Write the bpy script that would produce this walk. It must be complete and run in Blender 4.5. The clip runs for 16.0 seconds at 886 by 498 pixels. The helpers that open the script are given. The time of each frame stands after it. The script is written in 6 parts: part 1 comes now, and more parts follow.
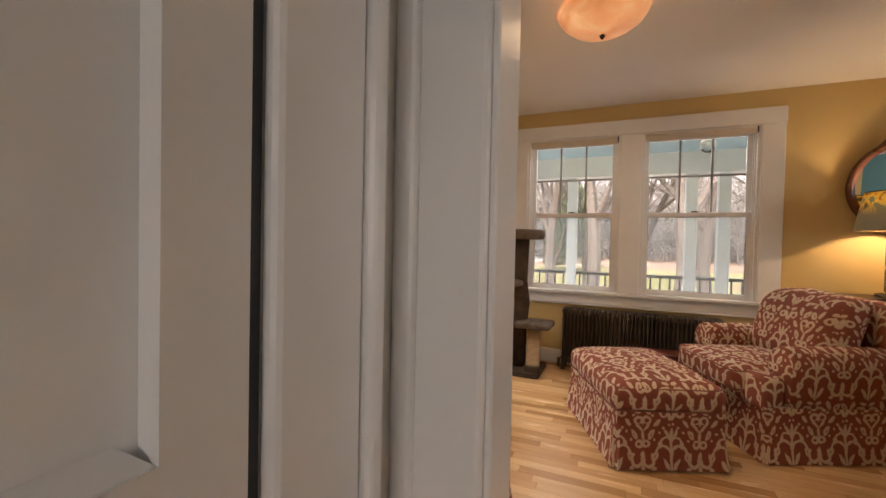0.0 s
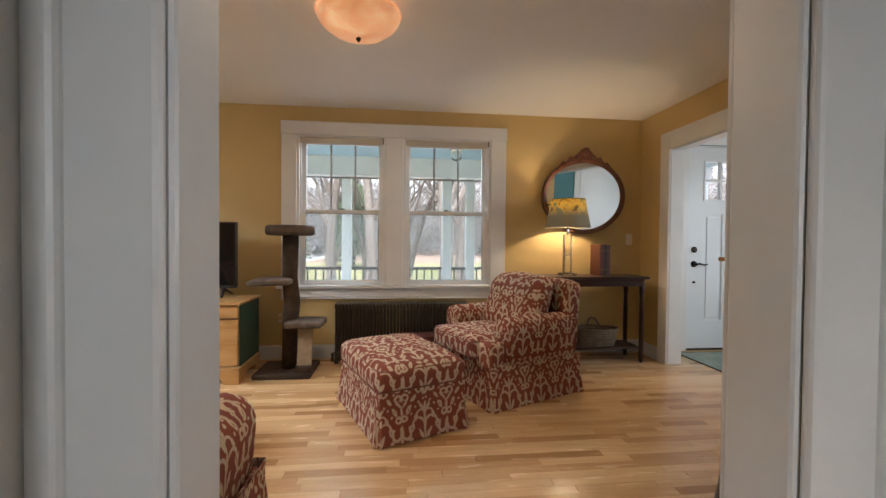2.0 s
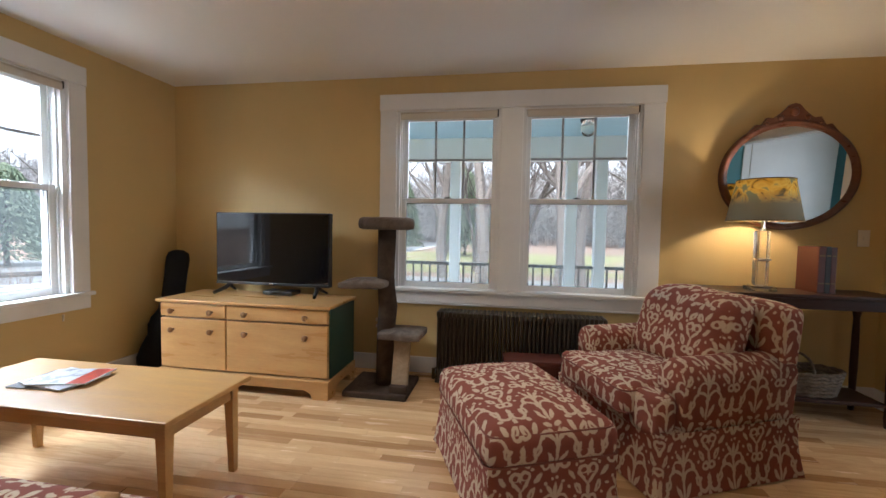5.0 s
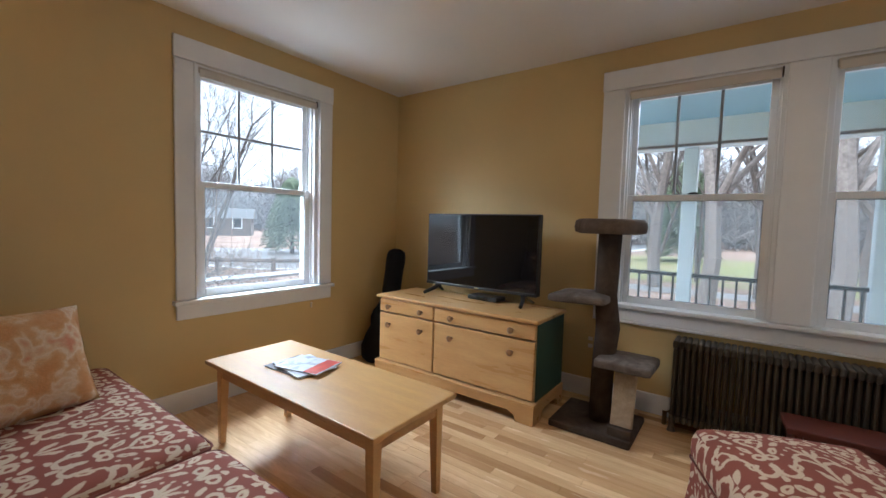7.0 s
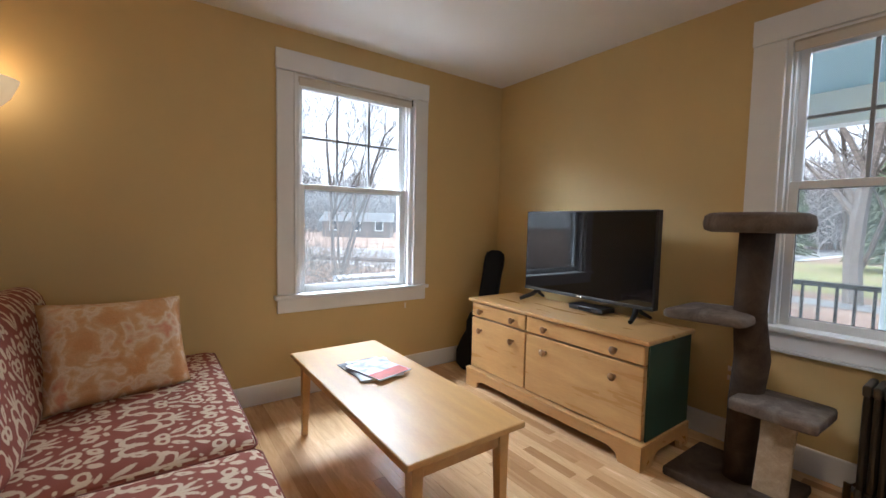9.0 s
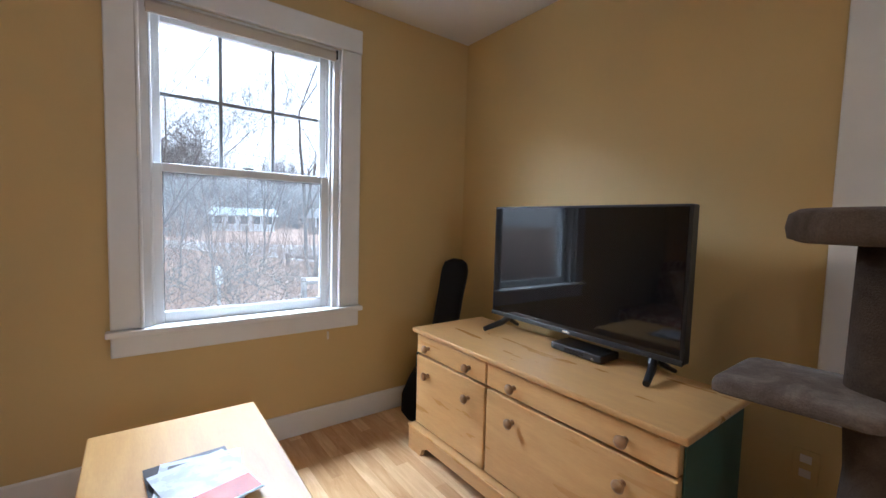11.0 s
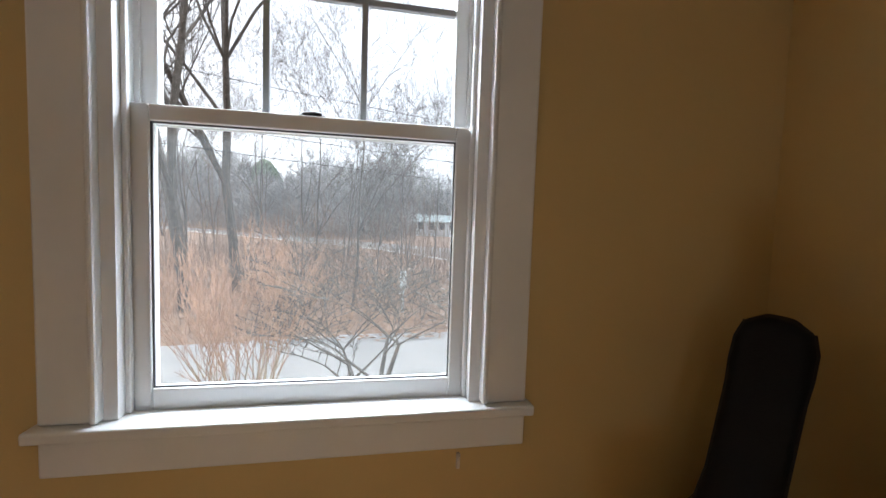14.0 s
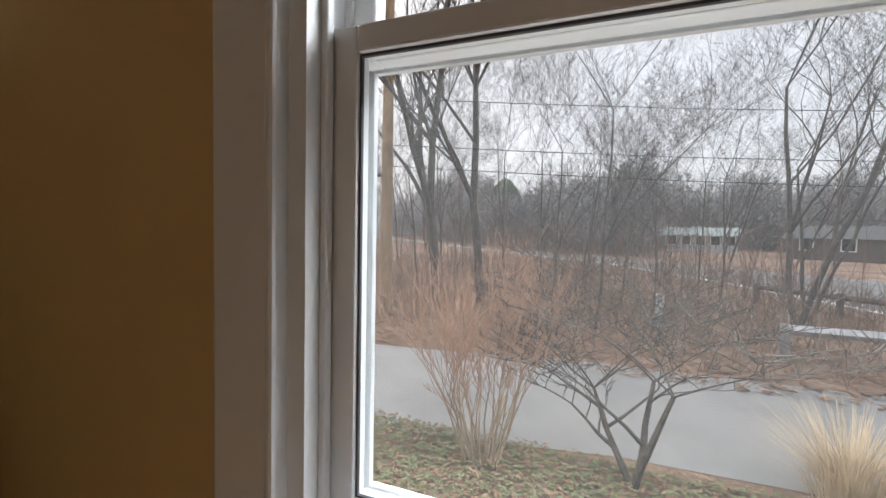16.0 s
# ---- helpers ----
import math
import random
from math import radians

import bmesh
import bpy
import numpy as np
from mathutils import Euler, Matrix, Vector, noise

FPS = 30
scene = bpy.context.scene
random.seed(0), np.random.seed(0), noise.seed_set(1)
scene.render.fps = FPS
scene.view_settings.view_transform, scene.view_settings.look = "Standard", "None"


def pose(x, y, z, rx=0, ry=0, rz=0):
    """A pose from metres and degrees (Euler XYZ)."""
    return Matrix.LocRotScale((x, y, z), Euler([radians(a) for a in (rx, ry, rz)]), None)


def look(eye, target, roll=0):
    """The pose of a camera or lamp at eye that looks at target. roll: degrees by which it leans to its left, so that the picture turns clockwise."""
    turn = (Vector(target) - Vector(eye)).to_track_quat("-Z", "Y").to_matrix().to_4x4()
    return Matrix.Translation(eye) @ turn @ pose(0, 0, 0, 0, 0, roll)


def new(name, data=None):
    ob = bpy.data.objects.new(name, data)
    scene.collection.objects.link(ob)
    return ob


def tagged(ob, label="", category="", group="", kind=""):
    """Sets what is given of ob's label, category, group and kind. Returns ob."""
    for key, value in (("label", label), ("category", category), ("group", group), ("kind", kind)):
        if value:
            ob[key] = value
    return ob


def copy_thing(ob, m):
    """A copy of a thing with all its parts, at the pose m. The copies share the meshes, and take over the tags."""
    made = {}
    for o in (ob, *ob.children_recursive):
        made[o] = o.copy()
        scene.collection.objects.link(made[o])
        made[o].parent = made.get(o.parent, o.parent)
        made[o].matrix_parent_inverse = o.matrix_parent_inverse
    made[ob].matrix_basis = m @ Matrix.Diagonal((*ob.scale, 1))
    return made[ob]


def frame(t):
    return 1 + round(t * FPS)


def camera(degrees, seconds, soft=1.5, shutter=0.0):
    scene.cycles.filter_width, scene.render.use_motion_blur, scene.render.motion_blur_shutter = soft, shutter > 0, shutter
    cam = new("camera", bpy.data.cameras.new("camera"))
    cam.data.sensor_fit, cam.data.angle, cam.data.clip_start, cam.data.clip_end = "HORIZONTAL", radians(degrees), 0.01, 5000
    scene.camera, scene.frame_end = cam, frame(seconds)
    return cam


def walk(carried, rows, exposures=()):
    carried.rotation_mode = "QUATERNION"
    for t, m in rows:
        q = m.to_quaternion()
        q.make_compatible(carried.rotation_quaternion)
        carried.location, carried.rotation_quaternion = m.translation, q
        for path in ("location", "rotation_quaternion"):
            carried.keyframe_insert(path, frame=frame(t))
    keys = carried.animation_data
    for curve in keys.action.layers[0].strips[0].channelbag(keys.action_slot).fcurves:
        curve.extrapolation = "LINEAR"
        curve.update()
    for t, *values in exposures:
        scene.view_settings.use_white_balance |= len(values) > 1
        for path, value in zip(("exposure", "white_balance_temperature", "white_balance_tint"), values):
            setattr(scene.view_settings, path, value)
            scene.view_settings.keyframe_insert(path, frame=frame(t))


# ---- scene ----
cam = camera(94.5, 16.0)
PATH = [
    (0, (2.96, -4.106, 1.162), (2.16, -2.273, 1.122), 1.2),
    (0.5, (2.986, -4.077, 1.152), (2.555, -2.124, 1.118), 1.1),
    (1, (3.033, -4.063, 1.154), (2.882, -2.069, 1.119), 0.9),
    (1.5, (3.051, -4.074, 1.143), (3.14, -2.076, 1.112), 0.7),
    (2, (3.065, -4.086, 1.153), (3.278, -2.098, 1.115), 0.5),
    (2.5, (3.08, -4.033, 1.145), (3.324, -2.049, 1.102), 0.4),
    (3, (3.124, -3.873, 1.141), (3.333, -1.885, 1.093), 0.5),
    (3.2, (3.139, -3.824, 1.136), (3.313, -1.832, 1.088), 0.6),
    (5.3, (3.009, -3.257, 1.208), (2.571, -1.309, 1.103), 1.4),
    (5.5, (3.007, -3.224, 1.195), (2.483, -1.296, 1.094), 1.7),
    (6, (2.97, -3.115, 1.195), (2.215, -1.267, 1.08), 1.5),
    (6.5, (2.852, -3.027, 1.219), (1.886, -1.28, 1.098), 1.6),
    (7, (2.774, -3.003, 1.221), (1.597, -1.391, 1.1), 1.6),
    (7.5, (2.755, -3.007, 1.226), (1.392, -1.549, 1.103), 1.6),
    (8, (2.799, -2.981, 1.223), (1.289, -1.676, 1.096), 1.4),
    (8.2, (2.819, -2.966, 1.208), (1.27, -1.707, 1.088), 1.4),
    (10.3, (2.557, -2.063, 1.199), (0.913, -0.932, 1.064), 1.0),
    (10.5, (2.47, -2.061, 1.198), (0.868, -0.872, 1.063), 1.4),
    (11, (2.259, -1.868, 1.219), (0.665, -0.668, 1.086), 1.6),
    (11.5, (2.075, -1.682, 1.21), (0.48, -0.482, 1.079), 1.7),
    (12, (1.879, -1.498, 1.209), (0.236, -0.364, 1.081), 1.8),
    (12.5, (1.631, -1.387, 1.208), (-0.09, -0.377, 1.081), 1.8),
    (13, (1.415, -1.332, 1.221), (-0.409, -0.521, 1.092), 1.8),
    (13.5, (1.208, -1.264, 1.22), (-0.704, -0.691, 1.088), 1.8),
    (14, (1.06, -1.253, 1.193), (-0.899, -0.874, 1.066), 1.9),
    (14.5, (0.812, -1.264, 1.232), (-1.178, -1.162, 1.061), 1.9),
    (15, (0.639, -1.312, 1.225), (-1.348, -1.468, 1.062), 1.6),
    (15.5, (0.52, -1.34, 1.23), (-1.434, -1.717, 1.028), 2.0),
    (16, (0.46, -1.429, 1.162), (-1.403, -2.15, 1.075), 1.2),
]
walk(cam, [(t, look(eye, target, roll)) for t, eye, target, roll in PATH],
     exposures=[(0.0, 2.36, 7600, 20), (1.0, 2.42, 6900, 13), (3.0, 2.45, 5950, 10), (5.5, 2.15, 5700, 10), (6.6, 2.0, 5400, 8), (8.0, 2.2, 5850, 10), (10.5, 2.15, 5350, 10), (11.5, 2.12, 5450, 11), (13.0, 1.75, 5950, 10), (14.0, 1.40, 6250, 11), (15.2, 0.88, 6450, 12), (16.0, 0.62, 6650, 14)])

SKY = 0.15
CEIL_W, CEIL_GLOW_W, TABLE_W, SCONCE_W = 2.3, 0.40, 2.6, 0.40
ENTRY_W, HALL_W = 5.0, 0.85
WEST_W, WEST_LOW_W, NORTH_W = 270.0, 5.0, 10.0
BOWL_E, SCONCE_E = 0.07, 0.10

# ---- world and sun: an overcast winter day ----
world = bpy.data.worlds.new("overcast")
scene.world = world
world.use_nodes = True
wn, wl = world.node_tree.nodes, world.node_tree.links
sky = wn.new("ShaderNodeTexSky")
sky.sky_type = "NISHITA"
sky.sun_disc = False
sky.sun_elevation, sky.sun_rotation = radians(32), radians(200)
sky.air_density, sky.dust_density, sky.ozone_density = 0.6, 9.0, 0.4
wn["Background"].inputs[1].default_value = SKY
cloud = wn.new("ShaderNodeMix")
cloud.data_type = "RGBA"
cloud.inputs[0].default_value = 0.65
cloud.inputs[7].default_value = (5.6, 5.75, 5.9, 1)
wl.new(sky.outputs[0], cloud.inputs[6])
wl.new(cloud.outputs[2], wn["Background"].inputs[0])
sun = new("sun", bpy.data.lights.new("sun", "SUN"))
sun.data.energy, sun.data.angle, sun.data.color = 1.5, radians(24), (1.0, 0.97, 0.93)
sun.matrix_world = look((0, 0, 30), (0 + 15 * math.sin(radians(200)), -15 * math.cos(radians(200)) * -1, 10))

WARM = (1.0, 0.74, 0.46)


def lamp(name, place, power, size, colour=WARM):
    ob = new(name, bpy.data.lights.new(name, "POINT"))
    ob.data.energy, ob.data.shadow_soft_size, ob.data.color = power, size, colour
    ob.location = place
    return ob


lamp("ceiling_glow", (2.83, -1.78, 2.34), CEIL_GLOW_W, 0.06)
down = new("ceiling_bulbs", bpy.data.lights.new("ceiling_bulbs", "AREA"))
down.data.shape, down.data.size, down.data.energy, down.data.color = "DISK", 0.26, CEIL_W, WARM
down.location = (2.835, -1.77, 2.345)
lamp("table_lamp_bulb", (4.71, -0.26, 1.42), TABLE_W, 0.03)
lamp("sconce_bulb", (0.15, -3.225, 1.815), SCONCE_W, 0.03)


def daylight_fill(name, place, target, sx, sz, power, colour=(0.86, 0.94, 1.0)):
    """An added area lamp, out of view, that stands in for daylight through one opening."""
    ob = new(name, bpy.data.lights.new(name, "AREA"))
    ob.data.shape, ob.data.size, ob.data.size_y = "RECTANGLE", sx, sz
    ob.data.energy, ob.data.color = power, colour
    ob.matrix_world = look(place, target)
    return ob


# ---- materials ----
def nodes_of(name, rough=0.6, metal=0.0, spec=0.5):
    m = bpy.data.materials.new(name)
    m.use_nodes = True
    b = m.node_tree.nodes["Principled BSDF"]
    b.inputs["Roughness"].default_value = rough
    b.inputs["Metallic"].default_value = metal
    b.inputs["Specular IOR Level"].default_value = spec
    return m, m.node_tree.nodes, m.node_tree.links, b


def coords(n, l, scale=(1, 1, 1), kind="Object"):
    tc, mp = n.new("ShaderNodeTexCoord"), n.new("ShaderNodeMapping")
    mp.inputs["Scale"].default_value = scale
    l.new(tc.outputs[kind], mp.inputs[0])
    return mp.outputs[0]


def noise_tex(n, l, vec, scale, detail=4.0, rough=0.55, dist=0.0):
    t = n.new("ShaderNodeTexNoise")
    t.inputs["Scale"].default_value, t.inputs["Detail"].default_value = scale, detail
    t.inputs["Roughness"].default_value, t.inputs["Distortion"].default_value = rough, dist
    l.new(vec, t.inputs["Vector"])
    return t.outputs["Fac"]


def ramp(n, l, fac, stops):
    r = n.new("ShaderNodeValToRGB")
    e = r.color_ramp.elements
    while len(e) < len(stops):
        e.new(0.5)
    for s, (p, c) in zip(e, stops):
        s.position, s.color = p, (*c, 1) if len(c) == 3 else c
    l.new(fac, r.inputs[0])
    return r.outputs[0]


def mix(n, l, fac, a, b, mode="MIX"):
    m = n.new("ShaderNodeMix")
    m.data_type, m.blend_type = "RGBA", mode
    for v, s in ((fac, m.inputs[0]), (a, m.inputs[6]), (b, m.inputs[7])):
        if isinstance(v, (int, float)):
            s.default_value = v
        elif isinstance(v, tuple):
            s.default_value = (*v, 1)
        else:
            l.new(v, s)
    return m.outputs[2]


def bump(n, l, b, height, strength=0.2, distance=0.01):
    k = n.new("ShaderNodeBump")
    k.inputs["Strength"].default_value, k.inputs["Distance"].default_value = strength, distance
    l.new(height, k.inputs["Height"])
    l.new(k.outputs[0], b.inputs["Normal"])


def plain(name, colour, rough=0.6, metal=0.0, vary=0.12, scale=6.0, grain=60.0, relief=0.08, spec=0.5):
    """A painted, moulded or cast surface: one colour with cloudy wear, fine grain and relief."""
    m, n, l, b = nodes_of(name, rough, metal, spec)
    v = coords(n, l)
    big, fine = noise_tex(n, l, v, scale), noise_tex(n, l, v, grain, 2.0)
    dark = tuple(c * (1 - vary) for c in colour)
    light = tuple(min(1, c * (1 + vary)) for c in colour)
    c = ramp(n, l, big, ((0.3, dark), (0.7, light)))
    c = mix(n, l, 0.12, c, ramp(n, l, fine, ((0.3, dark), (0.7, light))), "MIX")
    l.new(c, b.inputs["Base Color"])
    l.new(ramp(n, l, big, ((0.2, (rough * 0.85,) * 3), (0.8, (min(1, rough * 1.15),) * 3))), b.inputs["Roughness"])
    if relief:
        bump(n, l, b, fine, relief, 0.004)
    return m


def wood(name, light, dark, rough=0.35, along=(1, 12, 12), scale=3.0, per_object=0.0, spec=0.5):
    """Boards with grain along one axis; pieces differ by Object Info's Random."""
    m, n, l, b = nodes_of(name, rough, 0.0, spec)
    tc, mp = n.new("ShaderNodeTexCoord"), n.new("ShaderNodeMapping")
    mp.inputs["Scale"].default_value = along
    l.new(tc.outputs["Object"], mp.inputs[0])
    info = n.new("ShaderNodeObjectInfo")
    if per_object:
        shift = n.new("ShaderNodeVectorMath")
        shift.operation = "SCALE"
        shift.inputs[0].default_value = (37.0, 19.0, 11.0)
        l.new(info.outputs["Random"], shift.inputs["Scale"])
        l.new(shift.outputs[0], mp.inputs["Location"])
    g = noise_tex(n, l, mp.outputs[0], scale, 4.0, 0.5, 0.4)
    f = noise_tex(n, l, mp.outputs[0], scale * 9, 3.0)
    c = ramp(n, l, g, ((0.12, dark), (0.5, tuple((a + d) / 2 for a, d in zip(light, dark))), (0.80, light)))
    c = mix(n, l, 0.22, c, ramp(n, l, f, ((0.3, dark), (0.7, light))))
    if per_object:
        tone = ramp(n, l, info.outputs["Random"], ((0.0, (0.60, 0.50, 0.40)), (0.25, (0.86, 0.80, 0.72)), (0.6, (1.0, 1.0, 1.0)), (1.0, (1.12, 1.13, 1.16))))
        c = mix(n, l, per_object, c, tone, "MULTIPLY")
    l.new(c, b.inputs["Base Color"])
    l.new(ramp(n, l, g, ((0.2, (rough * 0.8,) * 3), (0.8, (min(1, rough * 1.25),) * 3))), b.inputs["Roughness"])
    bump(n, l, b, f, 0.06, 0.002)
    return m


def glass(name, tint=(1, 1, 1), gloss=0.06):
    """A thin pane: clear, with a weak mirror on it."""
    m = bpy.data.materials.new(name)
    m.use_nodes = True
    n, l = m.node_tree.nodes, m.node_tree.links
    n.remove(n["Principled BSDF"])
    t, g, x, f = (n.new("ShaderNode" + k) for k in ("BsdfTransparent", "BsdfGlossy", "MixShader", "Fresnel"))
    t.inputs[0].default_value = (*tint, 1)
    g.inputs["Roughness"].default_value = 0.02
    f.inputs[0].default_value = 1.13
    l.new(f.outputs[0], x.inputs[0])
    l.new(t.outputs[0], x.inputs[1])
    l.new(g.outputs[0], x.inputs[2])
    l.new(x.outputs[0], n["Material Output"].inputs[0])
    return m


def glow(name, colour, strength, rough=0.4):
    m, n, l, b = nodes_of(name, rough)
    b.inputs["Base Color"].default_value = (*colour, 1)
    b.inputs["Emission Color"].default_value = (*colour, 1)
    b.inputs["Emission Strength"].default_value = strength
    return m


def damask(name, red, cream, period=0.35, rise=0.42):
    """Woven slipcover: cream fountains, hearts, paisleys and curls, mirrored left and right, on brick red."""
    m, n, l, b = nodes_of(name, 0.85, 0.0, 0.2)
    uv = n.new("ShaderNodeTexCoord").outputs["UV"]

    def calc(op, a, c=None, d=None):
        k = n.new("ShaderNodeMath")
        k.operation = op
        for v, slot in zip((a, c, d), k.inputs):
            if isinstance(v, (int, float)):
                slot.default_value = v
            elif v is not None:
                l.new(v, slot)
        return k.outputs[0]

    wave = n.new("ShaderNodeTexNoise")
    wave.inputs["Scale"].default_value, wave.inputs["Detail"].default_value = 26.0, 2.0
    l.new(uv, wave.inputs["Vector"])
    shift = n.new("ShaderNodeVectorMath")
    shift.operation = "MULTIPLY_ADD"
    shift.inputs[1].default_value, shift.inputs[2].default_value = (0.020, 0.020, 0.0), (-0.010, -0.010, 0.0)
    l.new(wave.outputs["Color"], shift.inputs[0])
    moved = n.new("ShaderNodeVectorMath")
    l.new(uv, moved.inputs[0]), l.new(shift.outputs[0], moved.inputs[1])
    sep, com = n.new("ShaderNodeSeparateXYZ"), n.new("ShaderNodeCombineXYZ")
    size = n.new("ShaderNodeVectorMath")
    size.operation = "SCALE"
    size.inputs["Scale"].default_value = 1.2
    l.new(moved.outputs[0], size.inputs[0])
    l.new(size.outputs[0], sep.inputs[0])
    half = period / 2
    x = calc("PINGPONG", sep.outputs["X"], half)
    y = calc("WRAP", sep.outputs["Y"], rise, 0.0)
    l.new(x, com.inputs[0]), l.new(y, com.inputs[1])
    p = com.outputs[0]

    def oval(cx, cy, rx, ry, turn=0.0):
        mp = n.new("ShaderNodeMapping")
        mp.vector_type = "TEXTURE"
        mp.inputs["Location"].default_value, mp.inputs["Rotation"].default_value = (cx, cy, 0), (0, 0, radians(turn))
        mp.inputs["Scale"].default_value = (rx, ry, 1)
        l.new(p, mp.inputs[0])
        k = n.new("ShaderNodeVectorMath")
        k.operation = "LENGTH"
        l.new(mp.outputs[0], k.inputs[0])
        r = min(rx, ry)
        return calc("MULTIPLY_ADD", k.outputs["Value"], r, -r)

    def hoop(cx, cy, r, w, above=None, below=None):
        k = n.new("ShaderNodeVectorMath")
        k.operation = "DISTANCE"
        k.inputs[1].default_value = (cx, cy, 0)
        l.new(p, k.inputs[0])
        d = calc("SUBTRACT", calc("ABSOLUTE", calc("SUBTRACT", k.outputs["Value"], r)), w)
        if above is not None:
            d = calc("MAXIMUM", d, calc("SUBTRACT", above, y))
        if below is not None:
            d = calc("MAXIMUM", d, calc("SUBTRACT", y, below))
        return d

    h = half
    shapes = [
        # fountain on one axis
        oval(0, 0.09, 0.008, 0.095), hoop(0.050, 0.112, 0.044, 0.0065, above=0.108), oval(0.098, 0.092, 0.016, 0.028, 12),
        hoop(0.033, 0.178, 0.029, 0.0055, above=0.174), oval(0.066, 0.165, 0.012, 0.022, 8), oval(0, 0.222, 0.0095, 0.036),
        oval(0.026, 0.228, 0.008, 0.027, -32), oval(0.012, 0.285, 0.0065, 0.0065), oval(0.046, 0.262, 0.007, 0.007), oval(0.073, 0.236, 0.0065, 0.0065), oval(0.103, 0.190, 0.0065, 0.0065),
        oval(0.030, 0.045, 0.010, 0.034, -28), oval(0.016, 0.345, 0.011, 0.034, -22), hoop(0.048, 0.350, 0.019, 0.0065), oval(0.028, 0.397, 0.018, 0.009, 20),
        # hearts and paisleys on the other
        hoop(h - 0.024, 0.305, 0.0225, 0.0075, above=0.288), oval(h - 0.026, 0.268, 0.0075, 0.034, 38), oval(h, 0.296, 0.0065, 0.016),
        oval(h, 0.215, 0.0075, 0.030), hoop(h - 0.020, 0.165, 0.0185, 0.0065), oval(h - 0.052, 0.222, 0.013, 0.030, 30),
        hoop(h - 0.036, 0.062, 0.030, 0.0085, below=0.075), oval(h - 0.064, 0.090, 0.010, 0.022, -18), oval(h, 0.085, 0.011, 0.034), oval(h, 0.012, 0.010, 0.026),
        oval(h - 0.026, 0.372, 0.016, 0.030, -38), oval(h - 0.060, 0.338, 0.0075, 0.0075), oval(h - 0.070, 0.020, 0.015, 0.011, 30), oval(h - 0.077, 0.385, 0.013, 0.026, 24), oval(h - 0.088, 0.292, 0.010, 0.025, 40)]
    d = shapes[0]
    for e in shapes[1:]:
        d = calc("MINIMUM", d, e)
    for hole in (oval(0.098, 0.090, 0.0045, 0.012, 12), oval(h - 0.026, 0.372, 0.005, 0.012, -38), oval(h - 0.052, 0.220, 0.004, 0.012, 30)):
        d = calc("MAXIMUM", d, calc("MULTIPLY", hole, -1.0))
    fray = noise_tex(n, l, uv, 130.0, 3.0)
    edge = n.new("ShaderNodeMapRange")
    edge.inputs["From Min"].default_value, edge.inputs["From Max"].default_value = 0.0030, -0.0006
    l.new(calc("MULTIPLY_ADD", fray, 0.006, calc("SUBTRACT", d, 0.003)), edge.inputs["Value"])
    weave = noise_tex(n, l, uv, 420.0, 2.0)
    worn = noise_tex(n, l, uv, 5.0, 3.0)
    r2 = mix(n, l, worn, tuple(c * 0.8 for c in red), tuple(min(1, c * 1.2) for c in red))
    c2 = mix(n, l, worn, tuple(c * 0.85 for c in cream), cream)
    c = mix(n, l, edge.outputs[0], r2, c2)
    c = mix(n, l, 0.25, c, ramp(n, l, weave, ((0.3, (0.45, 0.45, 0.45)), (0.7, (1, 1, 1)))), "MULTIPLY")
    l.new(c, b.inputs["Base Color"])
    bump(n, l, b, weave, 0.25, 0.002)
    return m


def mottled(name, stops, scale=8.0, rough=0.9, relief=0.3, grain=120.0, detail=5.0, dist=0.6):
    """Fabric, carpet, leaf litter: several colours in patches with a rough grain."""
    m, n, l, b = nodes_of(name, rough, 0.0, 0.15)
    v = coords(n, l)
    c = ramp(n, l, noise_tex(n, l, v, scale, detail, 0.65, dist), stops)
    g = noise_tex(n, l, v, grain, 3.0, 0.7)
    c = mix(n, l, 0.5, c, ramp(n, l, g, ((0.3, (0.45, 0.45, 0.45)), (0.7, (1, 1, 1)))), "MULTIPLY")
    l.new(c, b.inputs["Base Color"])
    bump(n, l, b, g, relief, 0.01)
    return m


M_YELLOW = plain("yellow_wall_paint", (0.58, 0.425, 0.185), 0.62, vary=0.05, scale=1.5, grain=160, relief=0.10)
M_TEAL = plain("teal_wall_paint", (0.075, 0.21, 0.235), 0.6, vary=0.06, scale=1.5, grain=160)
M_HALL = plain("white_hall_paint", (0.66, 0.65, 0.62), 0.55, vary=0.05, scale=1.5, grain=160)
M_TRIM = plain("white_trim_paint", (0.73, 0.74, 0.74), 0.35, vary=0.05, scale=3, grain=30, relief=0.05)
M_CEIL = plain("ceiling_paint", (0.74, 0.72, 0.69), 0.85, vary=0.04, scale=1.2, grain=140, relief=0.12)
M_DOOR = plain("door_paint", (0.74, 0.77, 0.79), 0.38, vary=0.03, scale=2, grain=60, relief=0.04)
M_FLOOR = wood("maple_floor_planks", (0.74, 0.51, 0.285), (0.53, 0.325, 0.155), 0.24, (1.6, 14, 14), 2.2, per_object=1.0)
M_GAP = plain("floor_joint", (0.22, 0.13, 0.06), 0.8)
M_MAPLE = wood("maple_furniture", (0.64, 0.40, 0.165), (0.46, 0.255, 0.090), 0.30, (1.5, 10, 10), 2.0, per_object=0.35)
M_TABLE = wood("varnished_birch", (0.62, 0.375, 0.135), (0.44, 0.235, 0.070), 0.38, (1.5, 10, 10), 2.2, spec=0.6)
M_KNOB = wood("turned_maple_knob", (0.34, 0.19, 0.08), (0.20, 0.10, 0.04), 0.35, (4, 4, 4), 6.0)
M_GREEN = plain("dark_green_paint", (0.022, 0.062, 0.045), 0.5, vary=0.2, scale=5, grain=40)
